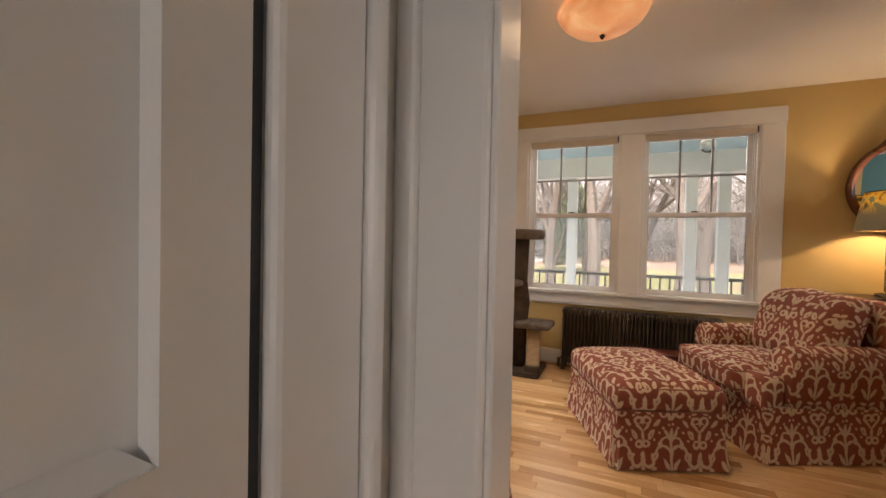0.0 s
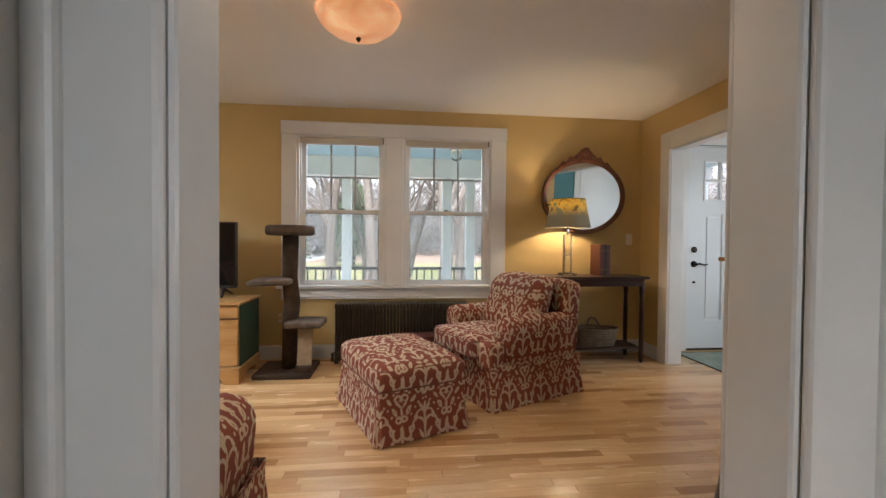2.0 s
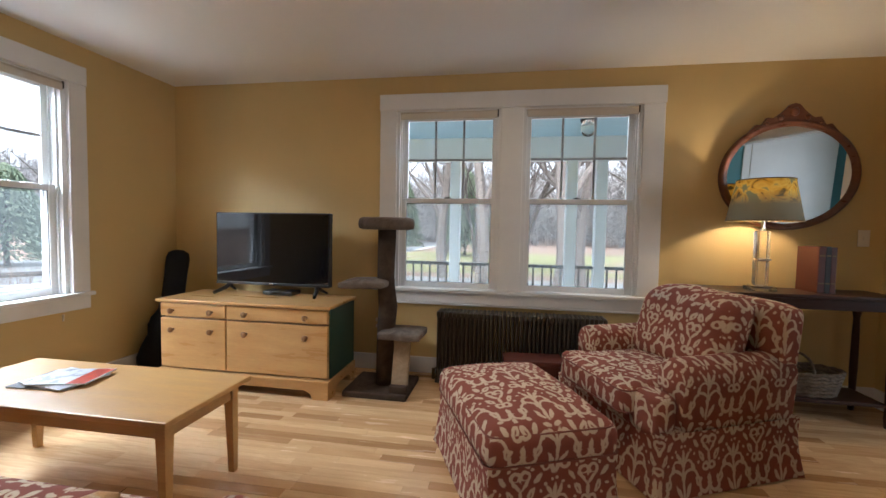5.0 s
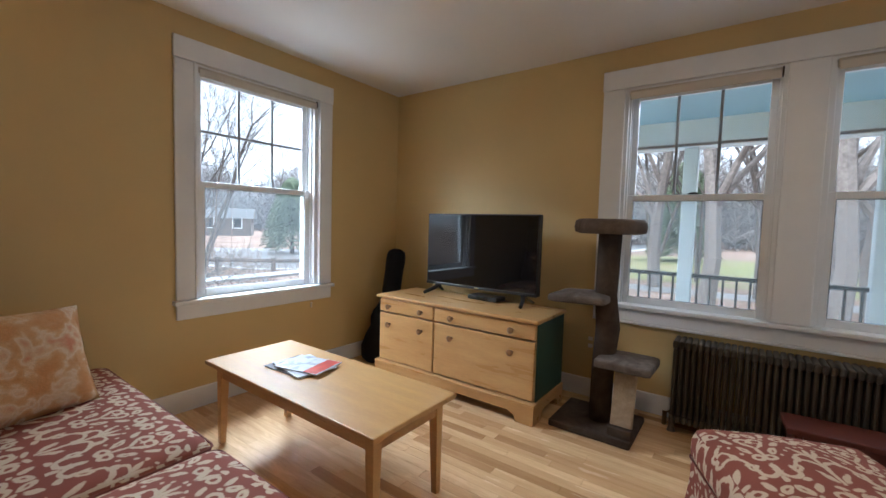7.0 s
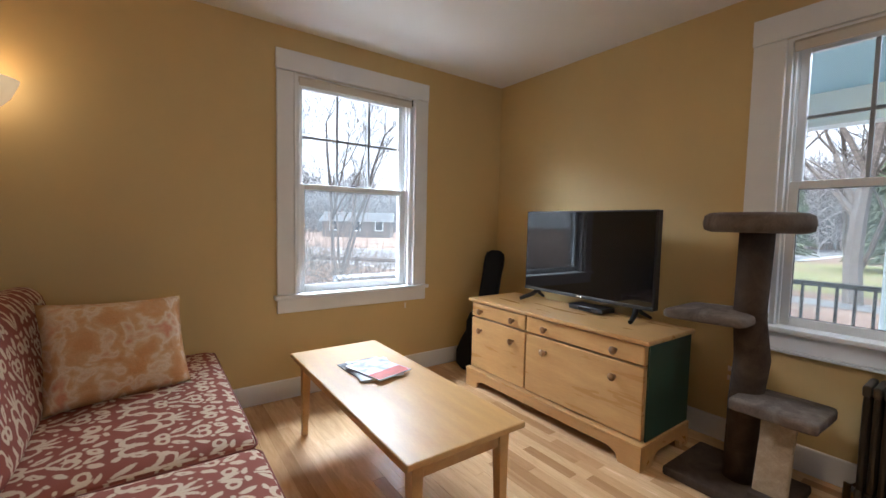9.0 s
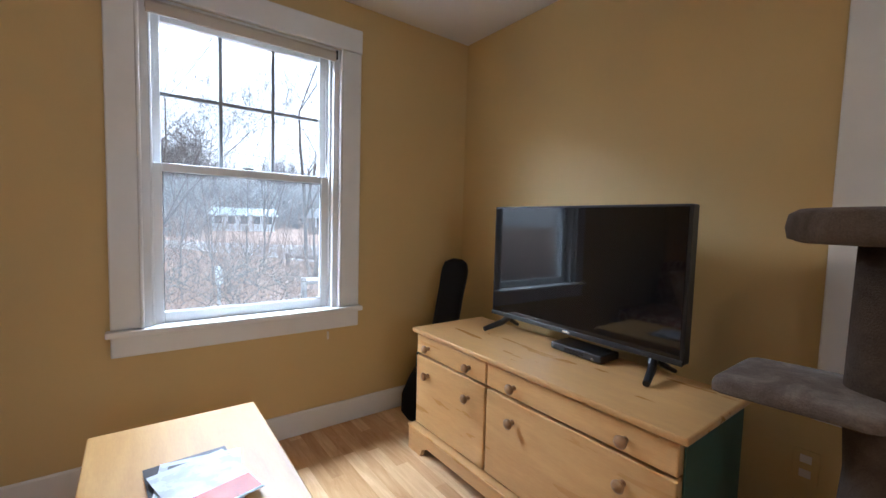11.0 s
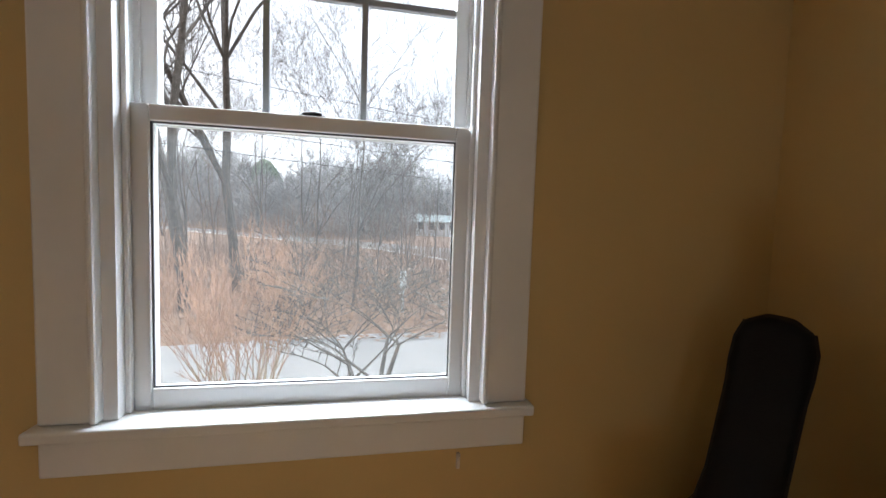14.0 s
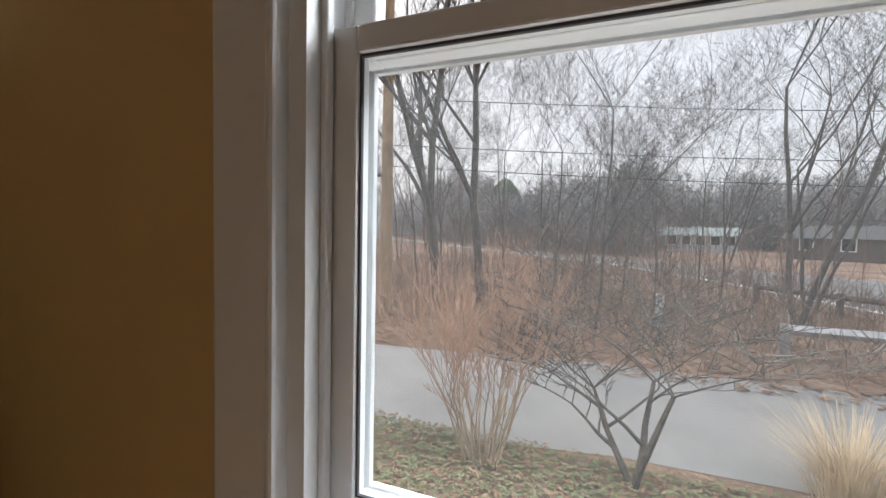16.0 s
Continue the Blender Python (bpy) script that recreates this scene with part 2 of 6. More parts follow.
M_DARKWOOD = wood("dark_stained_wood", (0.050, 0.022, 0.016), (0.022, 0.010, 0.008), 0.36, (2, 14, 14), 3.0, spec=0.25)
M_MIRRORWOOD = wood("walnut_mirror_frame", (0.16, 0.055, 0.022), (0.07, 0.022, 0.010), 0.3, (3, 9, 9), 4.0)
M_OAK = wood("oak_cap", (0.50, 0.27, 0.11), (0.33, 0.16, 0.06), 0.3, (12, 1.5, 12), 2.0)
M_RAD = plain("radiator_bronze_paint", (0.065, 0.053, 0.039), 0.4, 0.35, vary=0.25, scale=9)
M_BLACK = plain("black_plastic", (0.012, 0.012, 0.013), 0.35, vary=0.15)
M_CASE = plain("black_nylon_case", (0.008, 0.008, 0.009), 0.85, vary=0.3, grain=250, relief=0.3, spec=0.2)
M_BEZEL = plain("tv_bezel", (0.030, 0.031, 0.033), 0.3, 0.4, vary=0.1)
M_SCREEN, _n, _l, _b = nodes_of("tv_screen", 0.045, 0.0, 0.5)
_b.inputs["Base Color"].default_value = (0.006, 0.006, 0.007, 1)
# Muntins stand dark against the panes; that backlit shade is put into this grey.
M_BACKLITBAR = plain("backlit_muntin_grey", (0.27, 0.28, 0.29), 0.45, vary=0.05)
M_GASKET = plain("dark_rubber_gasket", (0.07, 0.07, 0.075), 0.7, vary=0.2)
M_BRONZE = plain("dark_bronze_hardware", (0.022, 0.018, 0.014), 0.35, 0.8, vary=0.2)
M_BRASS = plain("aged_brass", (0.16, 0.11, 0.05), 0.35, 0.9, vary=0.25, scale=14)
M_IRON = plain("black_iron_railing", (0.016, 0.014, 0.013), 0.5, 0.3, vary=0.2)
M_PORCH = plain("pale_blue_porch_ceiling", (0.30, 0.43, 0.49), 0.6, vary=0.05, scale=2)
M_POST = plain("white_porch_paint", (0.60, 0.65, 0.68), 0.55, vary=0.06, scale=3)
M_SHADE_BLIND = plain("ivory_roller_blind", (0.58, 0.53, 0.45), 0.8, vary=0.05, grain=300, relief=0.15)
M_CARPET = mottled("taupe_carpet_plush", ((0.3, (0.105, 0.080, 0.063)), (0.5, (0.16, 0.125, 0.100)), (0.7, (0.25, 0.205, 0.17))), 9, 0.97, 0.6, 220)
M_PERCH = mottled("dark_taupe_plush", ((0.3, (0.095, 0.072, 0.057)), (0.7, (0.19, 0.150, 0.122))), 9, 0.97, 0.6, 220)
M_CARPET_D = mottled("brown_carpet_plush", ((0.3, (0.055, 0.037, 0.027)), (0.7, (0.108, 0.076, 0.056))), 9, 0.97, 0.6, 220)
M_SISAL = mottled("beige_scratching_rope", ((0.3, (0.36, 0.27, 0.17)), (0.7, (0.52, 0.41, 0.28))), 30, 0.95, 0.6, 300)
M_DAMASK = damask("red_cream_damask", (0.255, 0.076, 0.051), (0.66, 0.51, 0.365))
M_PIPING = plain("red_piping", (0.20, 0.062, 0.042), 0.85, vary=0.2)
M_PILLOW = mottled("peach_floral_linen", ((0.36, (0.62, 0.32, 0.13)), (0.47, (0.66, 0.40, 0.20)), (0.53, (0.75, 0.58, 0.40)), (0.58, (0.70, 0.48, 0.30)), (0.66, (0.64, 0.29, 0.17))), 10, 0.9, 0.25, 260, 2.5, 0.35)
M_THROW = mottled("grey_wool_throw", ((0.3, (0.20, 0.215, 0.235)), (0.7, (0.32, 0.34, 0.365))), 10, 0.95, 0.5, 240)
M_SLATE = plain("dark_throw_fringe", (0.022, 0.024, 0.03), 0.9, vary=0.2)
M_GLASS = glass("window_glass", (0.93, 0.95, 0.955))


def screen_mesh(name, cover):
    """Fine woven wire: mostly open, the rest catches and passes the daylight."""
    m = bpy.data.materials.new(name)
    m.use_nodes = True
    n, l = m.node_tree.nodes, m.node_tree.links
    n.remove(n["Principled BSDF"])
    t, d, u, x, y = (n.new("ShaderNode" + k) for k in ("BsdfTransparent", "BsdfDiffuse", "BsdfTranslucent", "MixShader", "MixShader"))
    d.inputs[0].default_value = u.inputs[0].default_value = (0.58, 0.62, 0.64, 1)
    x.inputs[0].default_value, y.inputs[0].default_value = 0.7, cover
    l.new(d.outputs[0], x.inputs[1])
    l.new(u.outputs[0], x.inputs[2])
    l.new(t.outputs[0], y.inputs[1])
    l.new(x.outputs[0], y.inputs[2])
    l.new(y.outputs[0], n["Material Output"].inputs[0])
    return m


# Covers also set the glare haze: heavier in front, lighter under the west fill.
M_HAZESCREEN = screen_mesh("hazing_insect_screen", 0.15)
M_WESTSCREEN = screen_mesh("west_insect_screen", 0.032)
M_MIRROR, _n, _l, _b = nodes_of("mirror_silver", 0.01, 1.0)
_b.inputs["Base Color"].default_value = (0.86, 0.88, 0.88, 1)
M_CRYSTAL = plain("clear_acrylic", (0.86, 0.88, 0.87), 0.04, 0.0, vary=0.01, relief=0.0)
M_CRYSTAL.node_tree.nodes["Principled BSDF"].inputs["Transmission Weight"].default_value = 0.95
M_CHROME = plain("chrome", (0.75, 0.75, 0.76), 0.12, 1.0, vary=0.03, relief=0.0)
M_BOWL, _n, _l, _b = nodes_of("lit_alabaster_glass", 0.3)
_v = noise_tex(_n, _l, coords(_n, _l), 7.0, 4.0, 0.55, 0.8)
_c = ramp(_n, _l, _v, ((0.35, (0.98, 0.45, 0.20)), (0.55, (1.0, 0.52, 0.25)), (0.70, (1.0, 0.64, 0.35))))
_l.new(_c, _b.inputs["Base Color"]), _l.new(_c, _b.inputs["Emission Color"])
_l.new(ramp(_n, _l, _v, ((0.38, (BOWL_E * 0.8,) * 3), (0.70, (BOWL_E * 1.5,) * 3))), _b.inputs["Emission Strength"])
M_SCONCE = glow("lit_ribbed_glass", (1.0, 0.74, 0.42), SCONCE_E)
M_LITE = glass("door_lite_glass", (0.95, 0.97, 1.0))
M_BOOKRED = plain("oxblood_book_cloth", (0.085, 0.022, 0.014), 0.55, vary=0.2, grain=200)
M_BOOKBLK = plain("black_book_cloth", (0.016, 0.013, 0.012), 0.55, vary=0.2, grain=200)
M_PAPER = plain("magazine_paper", (0.62, 0.66, 0.74), 0.28, vary=0.22, scale=16, grain=40)
M_REDPAPER = plain("red_magazine_cover", (0.55, 0.06, 0.03), 0.3, vary=0.25, scale=18)
M_DARKPAPER = plain("dark_magazine_cover", (0.05, 0.045, 0.05), 0.3, vary=0.3, scale=18)
M_WICKER = mottled("grey_wicker", ((0.3, (0.10, 0.075, 0.055)), (0.7, (0.24, 0.19, 0.14))), 30, 0.8, 0.4, 200)
M_RUG = mottled("pale_green_rug", ((0.3, (0.25, 0.31, 0.27)), (0.7, (0.42, 0.46, 0.40))), 7, 0.95, 0.4, 250)
M_RUGEDGE = plain("dark_rug_binding", (0.03, 0.045, 0.045), 0.9, vary=0.2)
M_CANVAS = plain("white_canvas", (0.68, 0.70, 0.70), 0.8, vary=0.10, scale=9)
M_LEATHER = plain("black_leather", (0.012, 0.011, 0.011), 0.4, vary=0.2, grain=90, relief=0.25)
M_REDBOX = plain("worn_red_wood", (0.10, 0.022, 0.014), 0.5, vary=0.25, scale=8)
M_SWITCH = plain("switch_plate", (0.72, 0.68, 0.60), 0.4, vary=0.03)

M_BARK = mottled("grey_bark", ((0.3, (0.085, 0.076, 0.070)), (0.7, (0.19, 0.172, 0.158))), 10, 0.95, 0.7, 60)
M_TWIG = mottled("russet_twigs", ((0.3, (0.19, 0.132, 0.102)), (0.7, (0.34, 0.25, 0.20))), 6, 0.9, 0.2, 60)
# Lighter copy of the grey bark; glare haze on front trunks is in it.
M_GLAREBARK = mottled("glare_paled_bark", ((0.3, (0.15, 0.136, 0.128)), (0.7, (0.30, 0.275, 0.26))), 10, 0.95, 0.7, 60)
M_CANE = mottled("pale_canes", ((0.3, (0.33, 0.26, 0.20)), (0.7, (0.57, 0.48, 0.39))), 7, 0.85, 0.2, 60)
M_RUSSET = mottled("russet_shoots", ((0.3, (0.34, 0.205, 0.150)), (0.7, (0.50, 0.335, 0.26))), 6, 0.9, 0.2, 60)
M_LITTER = mottled("leaf_litter", ((0.30, (0.17, 0.118, 0.090)), (0.48, (0.27, 0.185, 0.140)), (0.6, (0.36, 0.262, 0.208)), (0.72, (0.23, 0.205, 0.14))), 0.55, 0.95, 0.6, 16, 8.0)
M_LAWN = mottled("winter_lawn", ((0.35, (0.20, 0.225, 0.085)), (0.52, (0.28, 0.275, 0.125)), (0.62, (0.31, 0.23, 0.165))), 0.16, 0.95, 0.5, 22, 7.0)
M_IVY = mottled("ground_ivy", ((0.35, (0.12, 0.14, 0.070)), (0.6, (0.27, 0.29, 0.16))), 7, 0.8, 0.2, 40)
M_LEAF = mottled("fallen_leaves", ((0.35, (0.21, 0.125, 0.080)), (0.65, (0.42, 0.275, 0.19))), 5, 0.85, 0.2, 40)
M_STRAW = mottled("dry_straw_grass", ((0.35, (0.58, 0.46, 0.32)), (0.65, (0.80, 0.68, 0.50))), 5, 0.85, 0.2, 40)
M_ASPHALT = mottled("wet_asphalt", ((0.35, (0.28, 0.285, 0.29)), (0.65, (0.37, 0.375, 0.38))), 0.8, 0.35, 0.25, 90)
M_ROADWAY = mottled("worn_road_asphalt", ((0.35, (0.17, 0.175, 0.18)), (0.65, (0.24, 0.245, 0.25))), 0.5, 0.4, 0.25, 60)
M_PAINTLINE = plain("white_road_line", (0.72, 0.72, 0.70), 0.7)
M_GALV = plain("galvanised_steel", (0.42, 0.44, 0.46), 0.45, 0.6, vary=0.15)
M_POLE = plain("weathered_pole_wood", (0.33, 0.235, 0.15), 0.9, vary=0.25, scale=4)
M_PINE = mottled("evergreen_needles", ((0.3, (0.19, 0.25, 0.17)), (0.7, (0.34, 0.40, 0.29))), 5, 0.85, 0.3, 60)
M_SIDING = plain("pale_siding", (0.52, 0.55, 0.56), 0.8, vary=0.1)
M_ROOF = plain("teal_grey_roof", (0.27, 0.33, 0.34), 0.8, vary=0.15)
M_GREYROOF = plain("grey_shingle_roof", (0.085, 0.088, 0.092), 0.85, vary=0.2)
M_BROWNSIDE = plain("brown_siding", (0.13, 0.112, 0.10), 0.8, vary=0.15)
M_DARKPANE = plain("dark_window_pane", (0.03, 0.035, 0.04), 0.15, vary=0.1)
# Paler and greyer than near bark: distance haze is mixed into the colour.
M_HAZEWOOD = mottled("hazed_bare_woods", ((0.3, (0.23, 0.225, 0.225)), (0.7, (0.37, 0.36, 0.36))), 2, 0.95, 0.3, 20)


# ---- building helpers ----
def bm_box(x0, x1, y0, y1, z0, z1, bevel=0.0, bm=None):
    bm = bm or bmesh.new()
    vs = bmesh.ops.create_cube(bm, size=1, matrix=Matrix.Translation(((x0 + x1) / 2, (y0 + y1) / 2, (z0 + z1) / 2)) @ Matrix.Diagonal((abs(x1 - x0), abs(y1 - y0), abs(z1 - z0), 1)))["verts"]
    if bevel:
        es = list({e for v in vs for e in v.link_edges})
        bmesh.ops.bevel(bm, geom=es, offset=bevel, segments=2, affect="EDGES", profile=0.5, clamp_overlap=True)
    return bm


def bm_tube(points, radii, sides=10, bm=None, caps=True):
    """A round bar through points, with a radius at each."""
    bm = bm or bmesh.new()
    rings = []
    for i, p in enumerate(points):
        p = Vector(p)
        a, c = Vector(points[max(0, i - 1)]), Vector(points[min(len(points) - 1, i + 1)])
        d = (c - a).normalized()
        s = d.cross(Vector((0, 0, 1)) if abs(d.z) < 0.9 else Vector((1, 0, 0))).normalized()
        u = s.cross(d)
        r = radii[i] if isinstance(radii, (list, tuple)) else radii
        rings.append([bm.verts.new(p + r * (math.cos(k * math.tau / sides) * s + math.sin(k * math.tau / sides) * u)) for k in range(sides)])
    for a, c in zip(rings, rings[1:]):
        for k in range(sides):
            bm.faces.new((a[k], a[(k + 1) % sides], c[(k + 1) % sides], c[k]))
    if caps:
        bm.faces.new(rings[0][::-1])
        bm.faces.new(rings[-1])
    return bm


def bm_lathe(profile, sides=32, bm=None, sx=1.0, sy=1.0):
    """A turned shape round z from (radius, height) pairs."""
    bm = bm or bmesh.new()
    rings = [[bm.verts.new((r * sx * math.cos(k * math.tau / sides), r * sy * math.sin(k * math.tau / sides), z)) for k in range(sides)] for r, z in profile]
    for a, c in zip(rings, rings[1:]):
        for k in range(sides):
            bm.faces.new((a[k], a[(k + 1) % sides], c[(k + 1) % sides], c[k]))
    if profile[0][0] > 1e-4:
        bm.faces.new(rings[0][::-1])
    if profile[-1][0] > 1e-4:
        bm.faces.new(rings[-1])
    return bm


def bm_soft(sx, sy, sz, r, puff=0.0, n=10, wobble=0.0, seed=0, lean=0.0):
    """A stuffed block on z = 0: rounded edges, a crowned top, slight unevenness."""
    bm = bmesh.new()
    bmesh.ops.create_cube(bm, size=2)
    bmesh.ops.subdivide_edges(bm, edges=bm.edges[:], cuts=n, use_grid_fill=True)
    h = Vector((sx / 2, sy / 2, sz / 2))
    for v in bm.verts:
        p = Vector([math.copysign(abs(c) ** 0.75, c) * k for c, k in zip(v.co, h)])
        inner = Vector([max(-k + r, min(k - r, c)) for c, k in zip(p, h)])
        d = p - inner
        q = inner + d.normalized() * r if d.length > 1e-6 else p
        fx, fy, fz = (1 - (c / k) ** 2 for c, k in zip(q, h))
        q.z += puff * max(0, fx) * max(0, fy) * (1 if q.z > 0 else -0.2)
        if wobble:
            w = noise.noise(q * 5 + Vector((seed, 0, 0)))
            q += q.normalized() * w * wobble
        q.x += lean * (q.z + h.z)
        v.co = q + Vector((0, 0, h.z))
    return bm


def box_uv(bm):
    uv = bm.loops.layers.uv.verify()
    for f in bm.faces:
        a = max(range(3), key=lambda k: abs(f.normal[k]))
        for lp in f.loops:
            c = lp.vert.co
            lp[uv].uv = ((c.y, c.z), (c.x, c.z), (c.x, c.y))[a]


def part(name, bm, material, parent=None, label="", smooth=False, at=None):
    """One bmesh as one mesh object under a thing, or as a thing of its own."""
    bmesh.ops.recalc_face_normals(bm, faces=bm.faces[:])
    bm.normal_update()
    box_uv(bm)
    me = bpy.data.meshes.new(name)
    bm.to_mesh(me)
    bm.free()
    me.materials.append(material)
    if smooth:
        for p in me.polygons:
            p.use_smooth = True
    ob = new(name, me)
    if parent:
        ob.parent = parent
    if at is not None:
        ob.matrix_basis = at
    if label:
        ob["label"] = label
    return ob


def thing(name, label, category, at=None, group="", kind=""):
    ob = new(name)
    ob.empty_display_size = 0.1
    if at is not None:
        ob.matrix_basis = at
    return tagged(ob, label, category, group, kind)


def shared(name, mesh, parent, m=None):
    """Another object on the same mesh."""
    ob = new(name, mesh)
    ob.parent = parent
    if m is not None:
        ob.matrix_basis = m
    return ob


def bm_wall(axis, face, back, u0, u1, z0, z1, holes=()):
    """A wall with real openings. axis 'x': runs along x, with its faces at y = face and y = back; 'y' likewise."""
    bm = bmesh.new()
    us = sorted({u0, u1, *(h[0] for h in holes), *(h[1] for h in holes)})
    zs = sorted({z0, z1, *(h[2] for h in holes), *(h[3] for h in holes)})
    solid = {(i, j) for i in range(len(us) - 1) for j in range(len(zs) - 1)
             if not any(h[0] <= us[i] < h[1] and h[2] <= zs[j] < h[3] for h in holes)}
    made = {}

    def vert(i, j, d):
        if (i, j, d) not in made:
            w = back if d else face
            made[i, j, d] = bm.verts.new((us[i], w, zs[j]) if axis == "x" else (w, us[i], zs[j]))
        return made[i, j, d]

    for i, j in solid:
        for d in (0, 1):
            bm.faces.new([vert(i, j, d), vert(i + 1, j, d), vert(i + 1, j + 1, d), vert(i, j + 1, d)])
        for (di, dj), (a, c) in {(-1, 0): ((i, j), (i, j + 1)), (1, 0): ((i + 1, j), (i + 1, j + 1)), (0, -1): ((i, j), (i + 1, j)), (0, 1): ((i, j + 1), (i + 1, j + 1))}.items():
            if (i + di, j + dj) not in solid:
                bm.faces.new([vert(*a, 0), vert(*c, 0), vert(*c, 1), vert(*a, 1)])
    return bm


# ---- large structure ----
RX = 5.60      # living room's east wall
BY = -3.45     # its south wall
CZ = 2.44

LW = (-1.85, -0.925, 0.676, 2.165)
FW1, FW2 = (2.08, 2.93, 0.70, 2.165), (3.10, 3.98, 0.70, 2.165)
DOOR_HOLE = (6.13, 7.10, -0.02, 2.20)
tagged(part("wall_north", bm_wall("x", 0.0, 0.16, -0.16, RX + 0.06, -0.3, 2.6, (FW1, FW2)), M_YELLOW), "smooth ochre yellow painted living room wall", "wall", kind="structure")
tagged(part("wall_north_entry", bm_wall("x", 0.0, 0.16, RX + 0.06, 7.80, -0.3, 2.6, (DOOR_HOLE,)), M_TEAL), "teal painted wall of the entry hall", "wall", kind="structure")
tagged(part("wall_west", bm_wall("y", 0.0, -0.16, BY - 0.12, 0.0, -0.3, 2.6, (LW,)), M_YELLOW), "smooth ochre yellow painted living room wall", "wall", kind="structure")
tagged(part("wall_south", bm_wall("x", BY, BY - 0.12, -0.0, RX + 0.12, -0.3, 2.6, ((2.80, 3.62, -0.02, 2.05),)), M_YELLOW), "ochre yellow wall with a cased opening to the hall", "wall", kind="structure")
tagged(part("wall_east", bm_wall("y", RX, RX + 0.12, BY, 0.0, -0.3, 2.6, ((-2.90, -0.47, -0.02, 2.04),)), M_YELLOW), "ochre yellow wall with a wide cased opening to the entry", "wall", kind="structure")
# This wall's opening is made up and unseen; it holds the entry fill.
tagged(part("wall_entry_east", bm_wall("y", 7.65, 7.80, -3.57, 0.0, -0.3, 2.6, ((-2.5, -1.3, 0.8, 2.1),)), M_TEAL), "teal painted wall of the entry hall", "wall", kind="structure")
tagged(part("wall_hall_west", bm_wall("y", 2.66, 2.54, -6.1, BY - 0.12, -0.3, 2.6, ((-4.62, -3.834, -0.02, 2.05),)), M_HALL), "white painted wall of the hall", "wall", kind="structure")
tagged(part("wall_hall_east", bm_wall("y", 3.78, 3.90, -6.1, BY - 0.12, -0.3, 2.6), M_HALL), "white painted wall of the hall", "wall", kind="structure")
# The end wall's opening is made up, unseen, and lets light into the hall.
tagged(part("wall_hall_south", bm_wall("x", -6.1, -6.2, 1.8, 3.90, -0.3, 2.6, ((2.95, 3.50, 1.1, 1.9),)), M_HALL), "white painted end wall of the hall", "wall", kind="structure")
tagged(part("wall_closet", bm_wall("y", 1.9, 1.8, -6.1, BY - 0.12, -0.3, 2.6), M_HALL), "plain white closet wall", "wall", kind="structure")
tagged(part("ceiling", bm_box(-0.16, 7.8, BY - 0.06, 0.16, CZ, CZ + 0.12), M_CEIL), "flat white painted ceiling", "ceiling", kind="structure")
tagged(part("ceiling_hall", bm_box(1.8, 3.95, -6.2, BY - 0.061, CZ, CZ + 0.12), M_CEIL), "flat white painted hall ceiling", "ceiling", kind="structure")
tagged(part("roof", bm_box(-0.7, 8.3, -6.6, 0.4, 2.61, 2.75), M_ROOF), "plain grey house roof", "roof", kind="structure")
floor = tagged(part("floor", bm_box(-0.1, 7.75, -6.15, 0.1, -0.12, -0.012), M_GAP), "maple strip floor, satin varnished", "floor", kind="structure")
tagged(part("house_foundation", bm_box(-0.1, 7.7, -6.1, 0.1, -1.1, -0.13), M_POST), "painted house foundation", "foundation", kind="structure")


def trim(name, label, pieces, at=None, bevel=0.006, material=M_TRIM):
    """Boards of white trim, each a part of one piece of the setting."""
    t = thing(name, label, "trim", at, kind="structure")
    for pname, dims in pieces:
        part(pname, bm_box(*dims, bevel=bevel), material, t)
    return t


def baseboard(dims_list):
    t = thing("baseboard", "white painted wooden baseboard", "baseboard", kind="structure")
    for d in dims_list:
        part("board", bm_box(*d, bevel=0.008), M_TRIM, t)
    return t


baseboard([(0.001, RX, -0.018, -0.001, 0.0, 0.135), (0.001, 0.019, BY, -0.019, 0.0, 0.135),
           (0.02, 2.69, BY + 0.001, BY + 0.018, 0.0, 0.135), (3.73, RX, BY + 0.001, BY + 0.018, 0.0, 0.135),
           (RX - 0.018, RX - 0.001, -0.335, -0.019, 0.0, 0.135), (RX + 0.12, 6.0, -0.018, -0.001, 0.0, 0.135)])
WEST = pose(0, 0, 0, 0, 0, 90)


